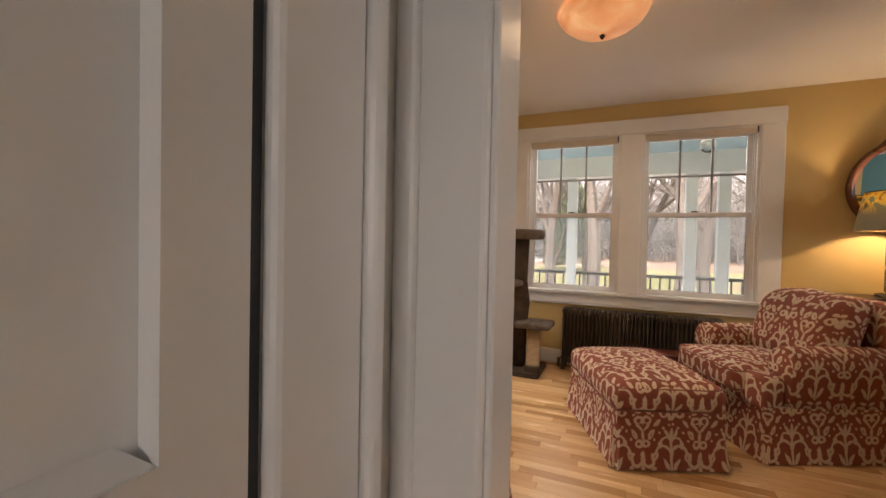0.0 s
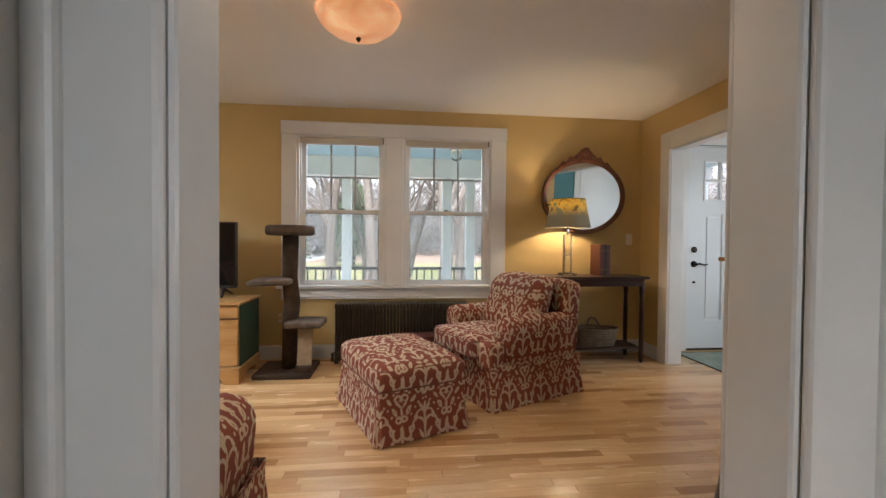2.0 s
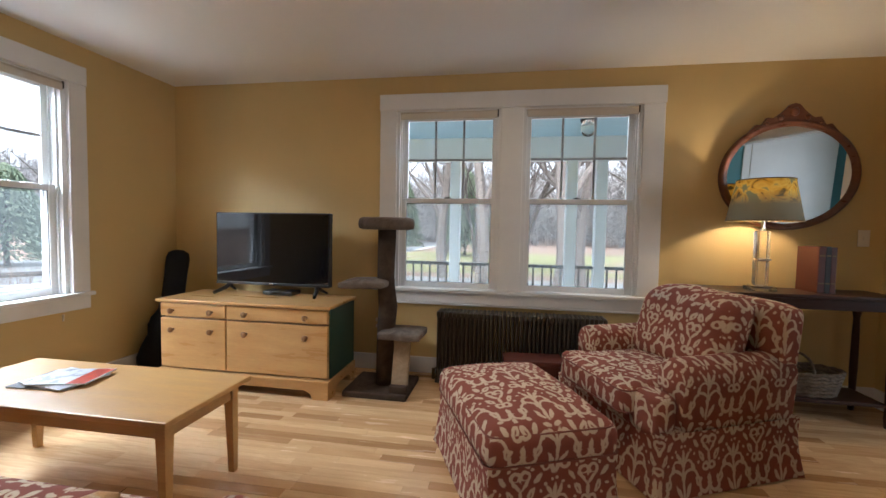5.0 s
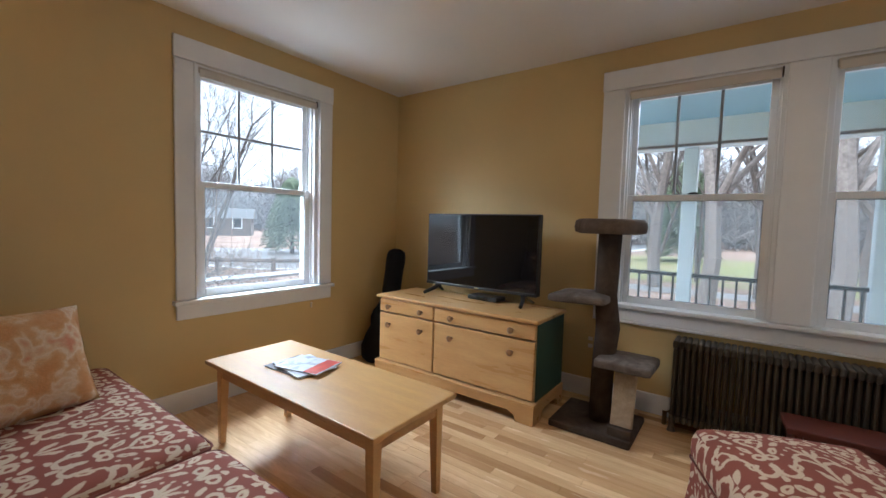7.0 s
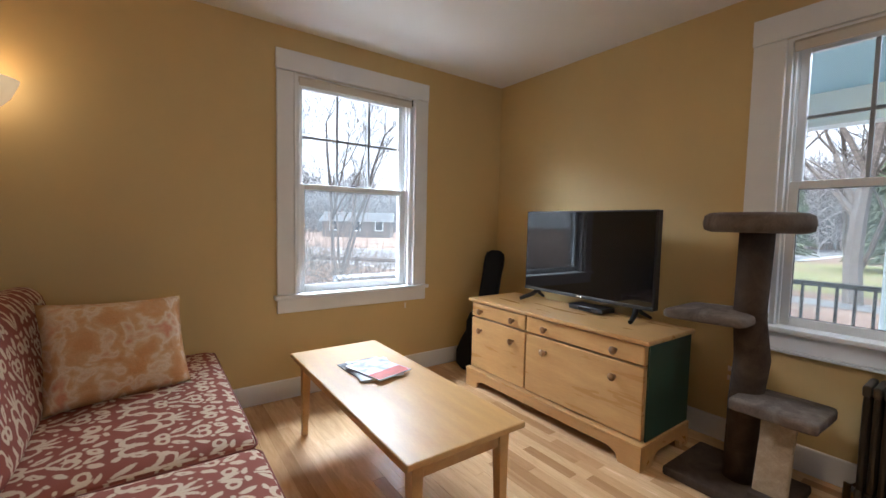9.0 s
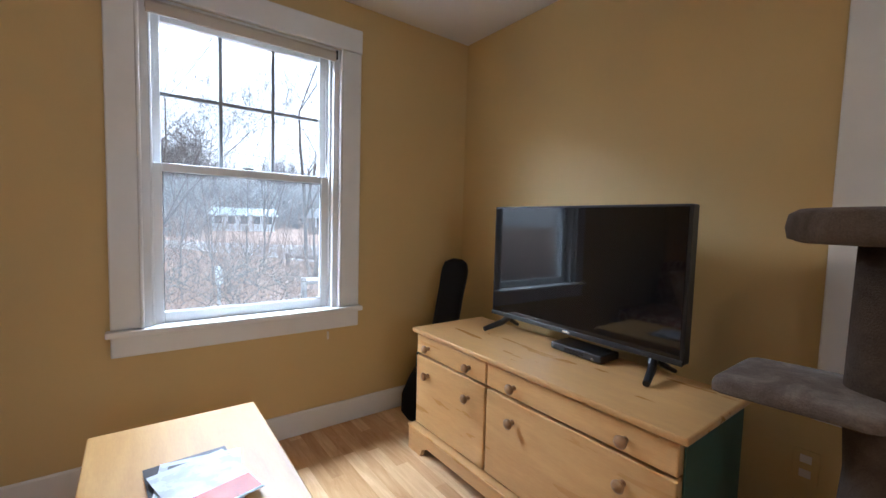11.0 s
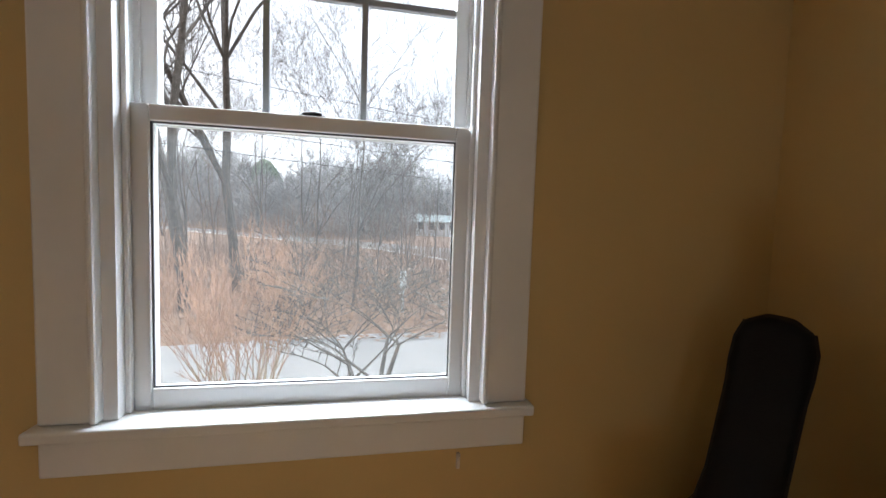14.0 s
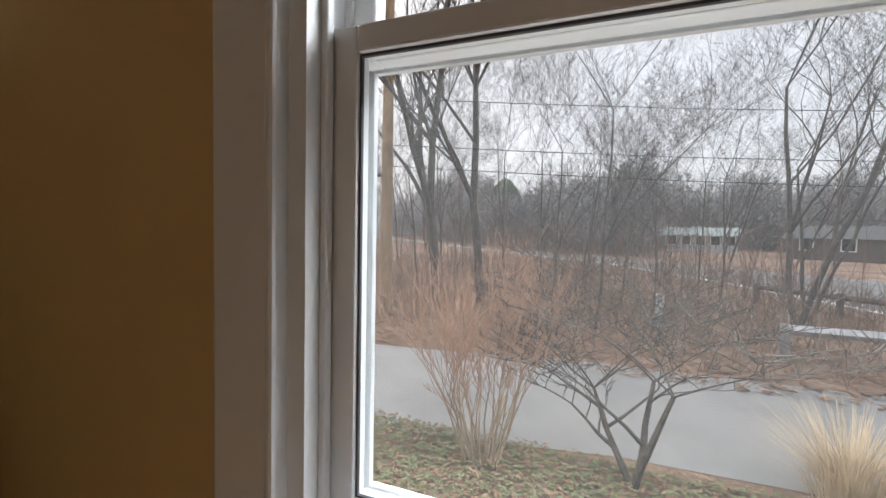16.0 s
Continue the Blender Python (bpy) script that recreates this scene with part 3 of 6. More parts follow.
def window(name, label, u0, u1, at=None, liner=0.022):
    """A double-hung window: six lights over one, with stool-side liners, lock and a rolled blind. Local x along the wall, y outwards."""
    z0, z1 = 0.70, 2.165
    w = thing(name, label, "window", at, kind="structure")
    f = part("window_frame", bm_box(u0 - 0.004, u0 + liner, 0.0, 0.17, z0, z1), M_TRIM, w)
    for d in ((u1 - liner, u1 + 0.004, 0.0, 0.17, z0, z1), (u0 + liner, u1 - liner, 0.0, 0.17, z1 - 0.02, z1 + 0.002), (u0 + liner, u1 - liner, 0.049, 0.165, z0 - 0.03, z0 - 0.004)):
        part("window_frame", bm_box(*d), M_TRIM, w)
    for a in (u0 + liner, u1 - liner - 0.012):
        part("sash_stop", bm_box(a, a + 0.012, 0.03, 0.046, z0 + 0.005, z1 - 0.02, bevel=0.003), M_TRIM, w)
        part("sash_track", bm_box(a, a + 0.012, 0.088, 0.096, z0 + 0.005, z1 - 0.02), M_TRIM, w)
    a, b = u0 + liner, u1 - liner
    ga, gb = a + 0.048, b - 0.048
    low = part("lower_sash", bm_box(a, ga, 0.050, 0.086, z0 - 0.002, 1.455, bevel=0.004), M_TRIM, w)
    for d in ((gb, b, 0.050, 0.086, z0 - 0.002, 1.455), (ga, gb, 0.050, 0.086, z0 - 0.002, 0.757), (ga, gb, 0.050, 0.086, 1.415, 1.455)):
        part("sash_rail", bm_box(*d, bevel=0.004), M_TRIM, low)
    for d in ((ga, ga + 0.0035, 0.058, 0.064, 0.757, 1.415), (gb - 0.0035, gb, 0.058, 0.064, 0.757, 1.415), (ga + 0.0035, gb - 0.0035, 0.058, 0.064, 1.411, 1.415), (ga + 0.0035, gb - 0.0035, 0.058, 0.064, 0.757, 0.760)):
        part("gasket", bm_box(*d), M_GASKET, low, "thin dark rubber gasket")
    up = part("upper_sash", bm_box(a, ga, 0.098, 0.132, 1.42, z1 - 0.02, bevel=0.004), M_TRIM, w)
    for d in ((gb, b, 0.098, 0.132, 1.42, z1 - 0.02), (ga, gb, 0.098, 0.132, 1.42, 1.458), (ga, gb, 0.098, 0.132, z1 - 0.062, z1 - 0.02)):
        part("sash_rail", bm_box(*d, bevel=0.004), M_TRIM, up)
    t0, t1 = 1.458, z1 - 0.062
    for k in (1, 2):
        u = ga + (gb - ga) * k / 3
        part("muntin", bm_box(u - 0.009, u + 0.009, 0.104, 0.124, t0, t1, bevel=0.003), M_BACKLITBAR, up, "thin muntin bar, its backlit shade painted grey")
    zm = (t0 + t1) / 2
    part("muntin", bm_box(ga, gb, 0.105, 0.123, zm - 0.009, zm + 0.009, bevel=0.003), M_BACKLITBAR, up, "thin muntin bar, its backlit shade painted grey")
    for i in range(3):
        for j in range(2):
            p = part("pane", bm_box(ga + (gb - ga) * i / 3 + 0.009 * (i > 0), ga + (gb - ga) * (i + 1) / 3 - 0.009 * (i < 2), 0.112, 0.115, (t0, zm + 0.009)[j], (zm - 0.009, t1)[j]), M_GLASS, up)
            p.visible_shadow = False
    p = part("pane", bm_box(ga, gb, 0.066, 0.069, 0.757, 1.415), M_GLASS, low)
    p.visible_shadow = False
    part("insect_screen", bm_box(a + 0.002, b - 0.002, 0.140, 0.1408, z0 + 0.002, 1.45), M_WESTSCREEN if at else M_HAZESCREEN, w, "fine grey insect screen")
    for d in ((a + 0.002, a + 0.022, z0, 1.45), (b - 0.022, b - 0.002, z0, 1.45), (a + 0.022, b - 0.022, z0, z0 + 0.02), (a + 0.022, b - 0.022, 1.42, 1.45)):
        part("screen_frame", bm_box(d[0], d[1], 0.142, 0.156, d[2], d[3], bevel=0.002), M_TRIM, w)
    um = (u0 + u1) / 2
    lock = part("sash_lock", bm_box(um - 0.034, um + 0.034, 0.062, 0.082, 1.455, 1.459, bevel=0.0015), M_BRONZE, low, "dark bronze sash lock")
    part("lock_cam", bm_tube([(um - 0.03, 0.074, 1.463), (um, 0.074, 1.466), (um + 0.02, 0.070, 1.464)], [0.004, 0.006, 0.004], 8), M_BRONZE, lock)
    blind = part("roller_blind", bm_tube([(u0 + 0.03, 0.012, z1 - 0.034), (u1 - 0.03, 0.012, z1 - 0.034)], 0.024, 16), M_SHADE_BLIND, w, "rolled-up ivory blind", smooth=True)
    part("hem_bar", bm_box(u0 + 0.032, u1 - 0.032, -0.016, -0.008, z1 - 0.076, z1 - 0.030, bevel=0.003), M_SHADE_BLIND, blind)
    part("bracket", bm_box(u1 - 0.030, u1 - 0.022, -0.014, 0.03, z1 - 0.06, z1 - 0.012), M_BRONZE, blind)
    return w


window("window_1", "white double-hung window, six lights over one, rolled-up ivory blind", FW1[0], FW1[1])
window("window_2", "white double-hung window, six lights over one, rolled-up ivory blind", FW2[0], FW2[1])
window("window_3", "white double-hung window, six lights over one, overlooking the driveway", LW[0], LW[1], WEST, 0.038)

trim("window_trim", "wide flat white casing round a pair of windows", [
    ("casing", (1.94, 2.082, -0.022, -0.001, 0.715, 2.163)), ("casing", (3.978, 4.135, -0.022, -0.001, 0.715, 2.163)),
    ("casing", (2.928, 3.102, -0.022, -0.001, 0.715, 2.163)), ("head_casing", (1.935, 4.142, -0.026, -0.001, 2.164, 2.295)),
    ("stool", (1.90, 4.18, -0.055, 0.048, 0.685, 0.713)), ("apron", (1.94, 4.14, -0.022, -0.001, 0.595, 0.684)), ("apron_bead", (1.94, 4.14, -0.030, -0.001, 0.580, 0.594))])
trim("window_trim", "flat white casing, stool and apron round a window", [
    ("casing", (-1.963, -1.848, -0.022, -0.001, 0.708, 2.163)), ("casing", (-0.927, -0.806, -0.022, -0.001, 0.708, 2.163)),
    ("inner_bead", (-1.858, -1.842, -0.030, 0.03, 0.708, 2.163)), ("inner_bead", (-0.933, -0.917, -0.030, 0.03, 0.708, 2.163)),
    ("head_casing", (-1.967, -0.802, -0.026, -0.001, 2.164, 2.295)), ("stool", (-1.980, -0.79, -0.050, 0.048, 0.678, 0.706)),
    ("apron", (-1.963, -0.806, -0.022, -0.001, 0.585, 0.677))], WEST)

# cased opening from the hall
trim("door_trim", "white jamb and casing of the hall opening", [
    ("jamb", (2.788, 2.803, BY - 0.122, BY + 0.002, 0.0, 2.05)), ("jamb", (3.617, 3.632, BY - 0.122, BY + 0.002, 0.0, 2.05)),
    ("head_jamb", (2.788, 3.632, BY - 0.122, BY + 0.002, 2.042, 2.057)),
    ("casing", (2.690, 2.796, BY, BY + 0.02, 0.0, 2.16)), ("casing", (3.624, 3.73, BY, BY + 0.02, 0.0, 2.16)), ("head_casing", (2.797, 3.623, BY, BY + 0.02, 2.05, 2.16)),
    ("casing", (2.690, 2.796, BY - 0.142, BY - 0.122, 0.0, 2.16)), ("casing", (3.624, 3.73, BY - 0.142, BY - 0.122, 0.0, 2.16)), ("head_casing", (2.788, 3.632, BY - 0.142, BY - 0.122, 2.06, 2.16)),
    ("backband", (2.661, 2.697, BY - 0.155, BY - 0.121, 0.0, 2.18)), ("backband", (3.723, 3.779, BY - 0.155, BY - 0.121, 0.0, 2.18))], bevel=0.008)
t = trim("door_trim", "white casing round the closet door", [
    ("casing", (2.661, 2.682, -3.834, -3.70, 0.0, 2.16)), ("backband", (2.661, 2.694, -3.699, -3.668, 0.0, 2.18)),
    ("casing", (2.661, 2.682, -4.75, -4.62, 0.0, 2.16)), ("head_casing", (2.661, 2.682, -4.619, -3.835, 2.05, 2.16)),
    ("jamb", (2.56, 2.672, -4.632, -4.621, 0.0, 2.05))], bevel=0.008)
closet = thing("door_2", "white painted panelled closet door, closed", "door", kind="structure")
DX = 2.668
part("stile", bm_box(DX - 0.035, DX, -3.925, -3.850, 0.01, 2.04), M_TRIM, closet)
part("stile", bm_box(DX - 0.035, DX, -4.615, -4.515, 0.01, 2.04), M_TRIM, closet)
for a, b in ((0.01, 0.22), (0.86, 1.0), (1.92, 2.04)):
    part("rail", bm_box(DX - 0.035, DX, -4.515, -3.925, a, b), M_TRIM, closet)
for a, b in ((0.22, 0.86), (1.0, 1.92)):
    panel = part("panel", bm_box(DX - 0.034, DX - 0.024, -4.515, -3.925, a, b), M_TRIM, closet)
    for corners in (((-4.515, a), (-3.925, a), (-3.941, a + 0.016), (-4.499, a + 0.016)), ((-4.515, b), (-3.925, b), (-3.941, b - 0.016), (-4.499, b - 0.016))):
        bm = bmesh.new()
        (ya, za), (yb, zb), (yc, zc), (yd, zd) = corners
        v6 = [bm.verts.new(p) for p in ((DX - 0.003, ya, za), (DX - 0.003, yb, zb), (DX - 0.0235, yc, zc), (DX - 0.0235, yd, zd), (DX - 0.0238, ya, za), (DX - 0.0238, yb, zb))]
        for f in ((0, 1, 2, 3), (4, 5, 1, 0), (3, 2, 5, 4), (0, 3, 4), (1, 5, 2)):
            bm.faces.new([v6[i] for i in f])
        part("panel_moulding", bm, M_TRIM, panel)

# Black filler in place of the shade in the gap beside the door.
part("gap_shade", bm_box(2.60, 2.663, -3.8485, -3.8345, 0.01, 2.04), M_BLACK, closet, "black strip painting the dark gap at the door's edge")

# wide opening to the entry, with its half wall
trim("door_trim", "wide white casing of the entry opening", [
    ("casing", (RX - 0.022, RX - 0.001, -0.475, -0.345, 0.0, 2.20)), ("casing", (RX - 0.022, RX - 0.001, -3.02, -2.895, 0.0, 2.20)),
    ("head_casing", (RX - 0.022, RX - 0.001, -2.894, -0.476, 2.035, 2.20)),
    ("jamb", (RX - 0.002, RX + 0.125, -0.478, -0.462, 0.0, 2.045)), ("head_jamb", (RX - 0.002, RX + 0.125, -2.91, -0.478, 2.026, 2.043)),
    ("casing", (RX + 0.121, RX + 0.141, -0.475, -0.345, 0.0, 2.20)), ("head_casing", (RX + 0.121, RX + 0.141, -2.894, -0.476, 2.035, 2.20))])
half = thing("half_wall", "yellow panelled half wall with white frame and oak cap", "half wall", kind="structure")
part("core", bm_box(5.535, 5.665, -2.905, -1.262, 0.0, 1.02), M_YELLOW, half)
for d in ((5.515, 5.534, -1.385, -1.262, 0.0, 1.02), (5.515, 5.534, -2.9, -1.386, 0.90, 1.02), (5.515, 5.534, -2.9, -1.386, 0.0, 0.137), (5.510, 5.68, -1.261, -1.244, 0.0, 1.02), (5.666, 5.684, -2.9, -1.262, 0.0, 1.02)):
    part("frame_board", bm_box(*d, bevel=0.004), M_TRIM, half)
part("cap", bm_box(5.475, 5.71, -2.905, -1.215, 1.021, 1.052, bevel=0.008), M_OAK, half, "oak cap board")

# front door
d1 = thing("door_1", "white front door, six small lights over two tall panels", "door", kind="structure")
part("stile", bm_box(6.150, 6.34, 0.012, 0.056, 0.02, 2.185), M_DOOR, d1)
part("stile", bm_box(6.89, 7.082, 0.012, 0.056, 0.02, 2.185), M_DOOR, d1)
for a, b in ((0.02, 0.32), (1.47, 1.63), (2.035, 2.185)):
    part("rail", bm_box(6.34, 6.89, 0.012, 0.056, a, b), M_DOOR, d1)
part("mullion", bm_box(6.55, 6.69, 0.012, 0.056, 0.32, 1.47), M_DOOR, d1)
for a, b in ((6.34, 6.55), (6.69, 6.89)):
    q = part("panel", bm_box(a, b, 0.024, 0.044, 0.32, 1.47), M_DOOR, d1)
    part("raised_field", bm_box(a + 0.03, b - 0.03, 0.015, 0.025, 0.35, 1.44, bevel=0.009), M_DOOR, q)
LA, LB = 6.34, 6.89
for k in (1, 2):
    u = LA + (LB - LA) * k / 3
    part("glazing_bar", bm_box(u - 0.014, u + 0.014, 0.010, 0.05, 1.63, 2.035, bevel=0.004), M_DOOR, d1)
part("glazing_bar", bm_box(LA, LB, 0.011, 0.049, 1.82, 1.846, bevel=0.004), M_DOOR, d1)
for d in ((LA - 0.02, LB + 0.02, 1.61, 1.63), (LA - 0.02, LB + 0.02, 2.035, 2.055), (LA - 0.02, LA, 1.63, 2.035), (LB, LB + 0.02, 1.63, 2.035)):
    part("lite_frame", bm_box(d[0], d[1], 0.004, 0.013, d[2], d[3], bevel=0.003), M_DOOR, d1)
for i in range(3):
    for j in range(2):
        w3 = (LB - LA) / 3
        q = part("pane", bm_box(LA + w3 * i + 0.014 * (i > 0), LA + w3 * (i + 1) - 0.014 * (i < 2), 0.028, 0.032, (1.63, 1.846)[j], (1.82, 2.035)[j]), M_LITE, d1)
        q.visible_shadow = False
for z, r in ((1.085, 0.032), (0.735, 0.012)):
    part("deadbolt", bm_lathe([(r, 0), (r, 0.012), (r * 0.7, 0.022), (0.0, 0.024)], 20), M_BRONZE, d1, "dark bronze deadbolt", at=pose(6.222, 0.012, z, 90))
hd = part("door_handle", bm_lathe([(0.034, 0), (0.034, 0.01), (0.016, 0.018), (0.013, 0.045), (0.0, 0.047)], 20), M_BRONZE, d1, "dark bronze lever handle", at=pose(6.222, 0.012, 0.93, 90))
part("lever", bm_tube([(0, 0.0, 0.042), (0.04, 0.006, 0.046), (0.09, -0.008, 0.046), (0.135, 0.004, 0.044)], [0.010, 0.009, 0.008, 0.006], 8), M_BRONZE, hd, smooth=True)
for z in (0.35, 1.12, 1.95):
    part("hinge", bm_box(7.078, 7.098, 0.0, 0.014, z - 0.05, z + 0.05, bevel=0.003), M_BRONZE, d1)
part("threshold", bm_box(6.147, 7.085, 0.004, 0.16, 0.0, 0.019, bevel=0.004), M_BRONZE, d1)
trim("door_trim", "white casing round the front door", [
    ("jamb", (6.128, 6.146, 0.002, 0.158, 0.0, 2.20)), ("jamb", (7.086, 7.104, 0.002, 0.158, 0.0, 2.20)), ("head_jamb", (6.128, 7.104, 0.002, 0.158, 2.189, 2.205)),
    ("casing", (6.0, 6.130, -0.022, -0.001, 0.0, 2.205)), ("casing", (7.10, 7.235, -0.022, -0.001, 0.0, 2.205)), ("head_casing", (5.99, 7.245, -0.026, -0.001, 2.206, 2.335))])

# ---- living room things ----
# cast-iron radiator under the windows
rad = thing("radiator", "dark bronze-painted cast iron column radiator below the windows", "radiator", pose(2.47, -0.125, 0))
sec = bmesh.new()
for yy in (-0.066, -0.022, 0.022, 0.066):
    bm_tube([(0, yy, 0.075), (0, yy, 0.12), (0, yy, 0.48), (0, yy, 0.525)], [0.009, 0.0118, 0.0118, 0.009], 8, sec)
bm_box(-0.0145, 0.0145, -0.088, 0.088, 0.512, 0.56, 0.010, sec)
bm_box(-0.0145, 0.0145, -0.088, 0.088, 0.06, 0.105, 0.010, sec)
first = part("section", sec, M_RAD, rad, smooth=False, at=pose(0.016, 0, 0))
N_SEC, PITCH = 40, 0.0318
for k in range(1, N_SEC):
    shared("section", first.data, rad, pose(0.016 + k * PITCH, 0, 0))
for k in (0, N_SEC - 1):
    for yy in (-0.066, 0.066):
        part("foot", bm_lathe([(0.024, 0.0), (0.018, 0.02), (0.012, 0.07)], 10), M_RAD, rad, at=pose(0.016 + k * PITCH, yy, 0))
part("valve", bm_tube([(-0.03, 0, 0.0), (-0.03, 0, 0.08), (0.0, 0, 0.09)], 0.014, 10), M_BRASS, rad, "brass valve pipe")
box = thing("wooden_stool", "low worn red wooden stool before the radiator", "stool", pose(3.20, -0.37, 0, 0, 0, 4))
part("seat", bm_box(-0.21, 0.21, -0.11, 0.11, 0.27, 0.30, bevel=0.006), M_REDBOX, box)
for a in (-0.18, 0.15):
    part("leg_board", bm_box(a, a + 0.03, -0.10, 0.10, 0.0, 0.27, bevel=0.004), M_REDBOX, box)
part("apron", bm_box(-0.15, 0.15, -0.105, -0.085, 0.20, 0.27, bevel=0.003), M_REDBOX, box)


# dresser
dr = thing("dresser", "maple low dresser with six drawers' wooden knobs and green side", "dresser")
X0, X1, Y0, Y1 = 0.455, 1.80, -0.675, -0.20
part("carcass", bm_box(X0 + 0.01, X1 - 0.012, Y0 + 0.05, Y1, 0.13, 0.625, bevel=0.003), M_MAPLE, dr)
part("side_panel", bm_box(X1 - 0.0118, X1 - 0.004, Y0 + 0.03, Y1, 0.125, 0.623, bevel=0.002), M_GREEN, dr, "dark green painted side")
part("top", bm_box(X0 - 0.02, X1 + 0.012, Y0 - 0.012, Y1 + 0.01, 0.626, 0.650, bevel=0.007), M_MAPLE, dr)
plinth = bmesh.new()
cut = [(X0 - 0.004, 0.0), (X0 + 0.11, 0.0), (X0 + 0.125, 0.04), (X0 + 0.17, 0.062), (X1 - 0.17, 0.062), (X1 - 0.125, 0.04), (X1 - 0.11, 0.0), (X1 + 0.008, 0.0), (X1 + 0.008, 0.118), (X0 - 0.004, 0.118)]
f0 = [plinth.verts.new((x, Y0 - 0.03, z)) for x, z in cut]
f1 = [plinth.verts.new((x, Y0 - 0.006, z)) for x, z in cut]
plinth.faces.new(f0), plinth.faces.new(f1[::-1])
for i in range(len(cut)):
    j = (i + 1) % len(cut)
    plinth.faces.new((f0[i], f0[j], f1[j], f1[i]))
part("bracket_plinth", plinth, M_MAPLE, dr)
for xa in (X0 - 0.004, X1 - 0.016):
    side = bmesh.new()
    cut = [(Y0 - 0.005, 0.0), (Y0 + 0.09, 0.0), (Y0 + 0.105, 0.04), (Y0 + 0.14, 0.062), (Y1 - 0.14, 0.062), (Y1 - 0.105, 0.04), (Y1 - 0.09, 0.0), (Y1, 0.0), (Y1, 0.118), (Y0 - 0.005, 0.118)]
    f0 = [side.verts.new((xa, y, z)) for y, z in cut]
    f1 = [side.verts.new((xa + 0.024, y, z)) for y, z in cut]
    side.faces.new(f0), side.faces.new(f1[::-1])
    for i in range(len(cut)):
        j = (i + 1) % len(cut)
        side.faces.new((f0[i], f0[j], f1[j], f1[i]))
    part("bracket_plinth", side, M_MAPLE, dr)
part("plinth_moulding", bm_box(X0 - 0.008, X1 + 0.012, Y0 - 0.034, Y1, 0.119, 0.131, bevel=0.005), M_MAPLE, dr)
XM = 1.005


def knob():
    return bm_lathe([(0.011, 0), (0.009, 0.009), (0.009, 0.016), (0.019, 0.023), (0.0215, 0.031), (0.014, 0.039), (0.0, 0.041)], 16)


for xa, xb, za, zb in ((X0 + 0.012, XM - 0.006, 0.522, 0.620), (XM + 0.006, X1 - 0.014, 0.522, 0.620), (X0 + 0.012, XM - 0.006, 0.140, 0.510), (XM + 0.006, X1 - 0.014, 0.140, 0.510)):
    dw = part("drawer_front", bm_box(xa, xb, Y0 + 0.002, Y0 + 0.049, za, zb, bevel=0.005), M_MAPLE, dr)
    zk = 0.566 if zb > 0.6 else 0.425
    for s in (0.20, 0.80):
        part("knob", knob(), M_KNOB, dw, "turned brown wooden knob", smooth=True, at=pose(xa + (xb - xa) * s, Y0 + 0.002, zk, 90))

# television and box
tv = thing("television", "black flat-screen television on two splayed feet, switched off", "television", pose(1.137, -0.30, 0.650, 0, 0, -0.8))
part("casing", bm_box(-0.498, 0.498, -0.004, 0.05, 0.075, 0.657, bevel=0.006), M_BEZEL, tv)
part("screen", bm_box(-0.486, 0.486, -0.0068, -0.003, 0.096, 0.647), M_SCREEN, tv, "glossy dark screen")
part("chin", bm_box(-0.498, 0.498, -0.010, 0.0, 0.073, 0.0945, bevel=0.004), M_BEZEL, tv)
part("badge", bm_box(-0.02, 0.02, -0.0125, -0.010, 0.079, 0.089, bevel=0.001), M_CHROME, tv)
for s in (-0.38, 0.38):
    part("foot", bm_tube([(s, 0.02, 0.08), (s + math.copysign(0.02, s), -0.02, 0.045), (s + math.copysign(0.05, s), -0.12, 0.014)], [0.018, 0.016, 0.013], 10), M_BLACK, tv)
    part("foot", bm_tube([(s, 0.02, 0.08), (s + math.copysign(0.02, s), 0.05, 0.045), (s + math.copysign(0.04, s), 0.12, 0.010)], [0.014, 0.012, 0.009], 8), M_BLACK, tv)
cb = thing("cable_box", "small black cable box under the television", "cable box", pose(1.215, -0.285, 0.650, 0, 0, -2))
cb.scale = (1.0, 0.95, 1.0)
part("body", bm_box(-0.13, 0.13, -0.07, 0.07, 0.004, 0.036, bevel=0.006), M_BLACK, cb)
part("display", bm_box(-0.05, 0.05, -0.0735, -0.07, 0.012, 0.028, bevel=0.001), M_SCREEN, cb)
part("light", bm_box(0.085, 0.10, -0.0735, -0.07, 0.012, 0.016), M_CHROME, cb)
for sx in (-0.1, 0.1):
    part("foot", bm_box(sx - 0.012, sx + 0.012, -0.05, 0.05, 0.0, 0.004), M_BLACK, cb)

# instrument case in the corner
gc = thing("guitar_case", "black padded guitar case leaning in the corner", "guitar case", pose(0.275, -0.455, 0.0, 0, 6, 38))
body = bmesh.new()
prof = [(0.0, 0.13), (0.03, 0.175), (0.12, 0.19), (0.22, 0.165), (0.30, 0.135), (0.37, 0.145), (0.43, 0.13), (0.50, 0.088), (0.58, 0.078), (0.80, 0.078), (0.86, 0.082), (0.92, 0.081), (0.965, 0.068), (0.985, 0.035)]
rings = []
for z, hw in prof:
    dep = 0.055 if z > 0.55 else 0.065
    y = z * 0.22
    rings.append([body.verts.new((hw * math.copysign(abs(math.cos(a)) ** 0.7, math.cos(a)), y + dep * math.copysign(abs(math.sin(a)) ** 0.6, math.sin(a)), z)) for a in [k * math.tau / 20 for k in range(20)]])
for a, c in zip(rings, rings[1:]):
    for k in range(20):
        body.faces.new((a[k], a[(k + 1) % 20], c[(k + 1) % 20], c[k]))
body.faces.new(rings[0][::-1]), body.faces.new(rings[-1])
part("shell", body, M_CASE, gc, smooth=True)
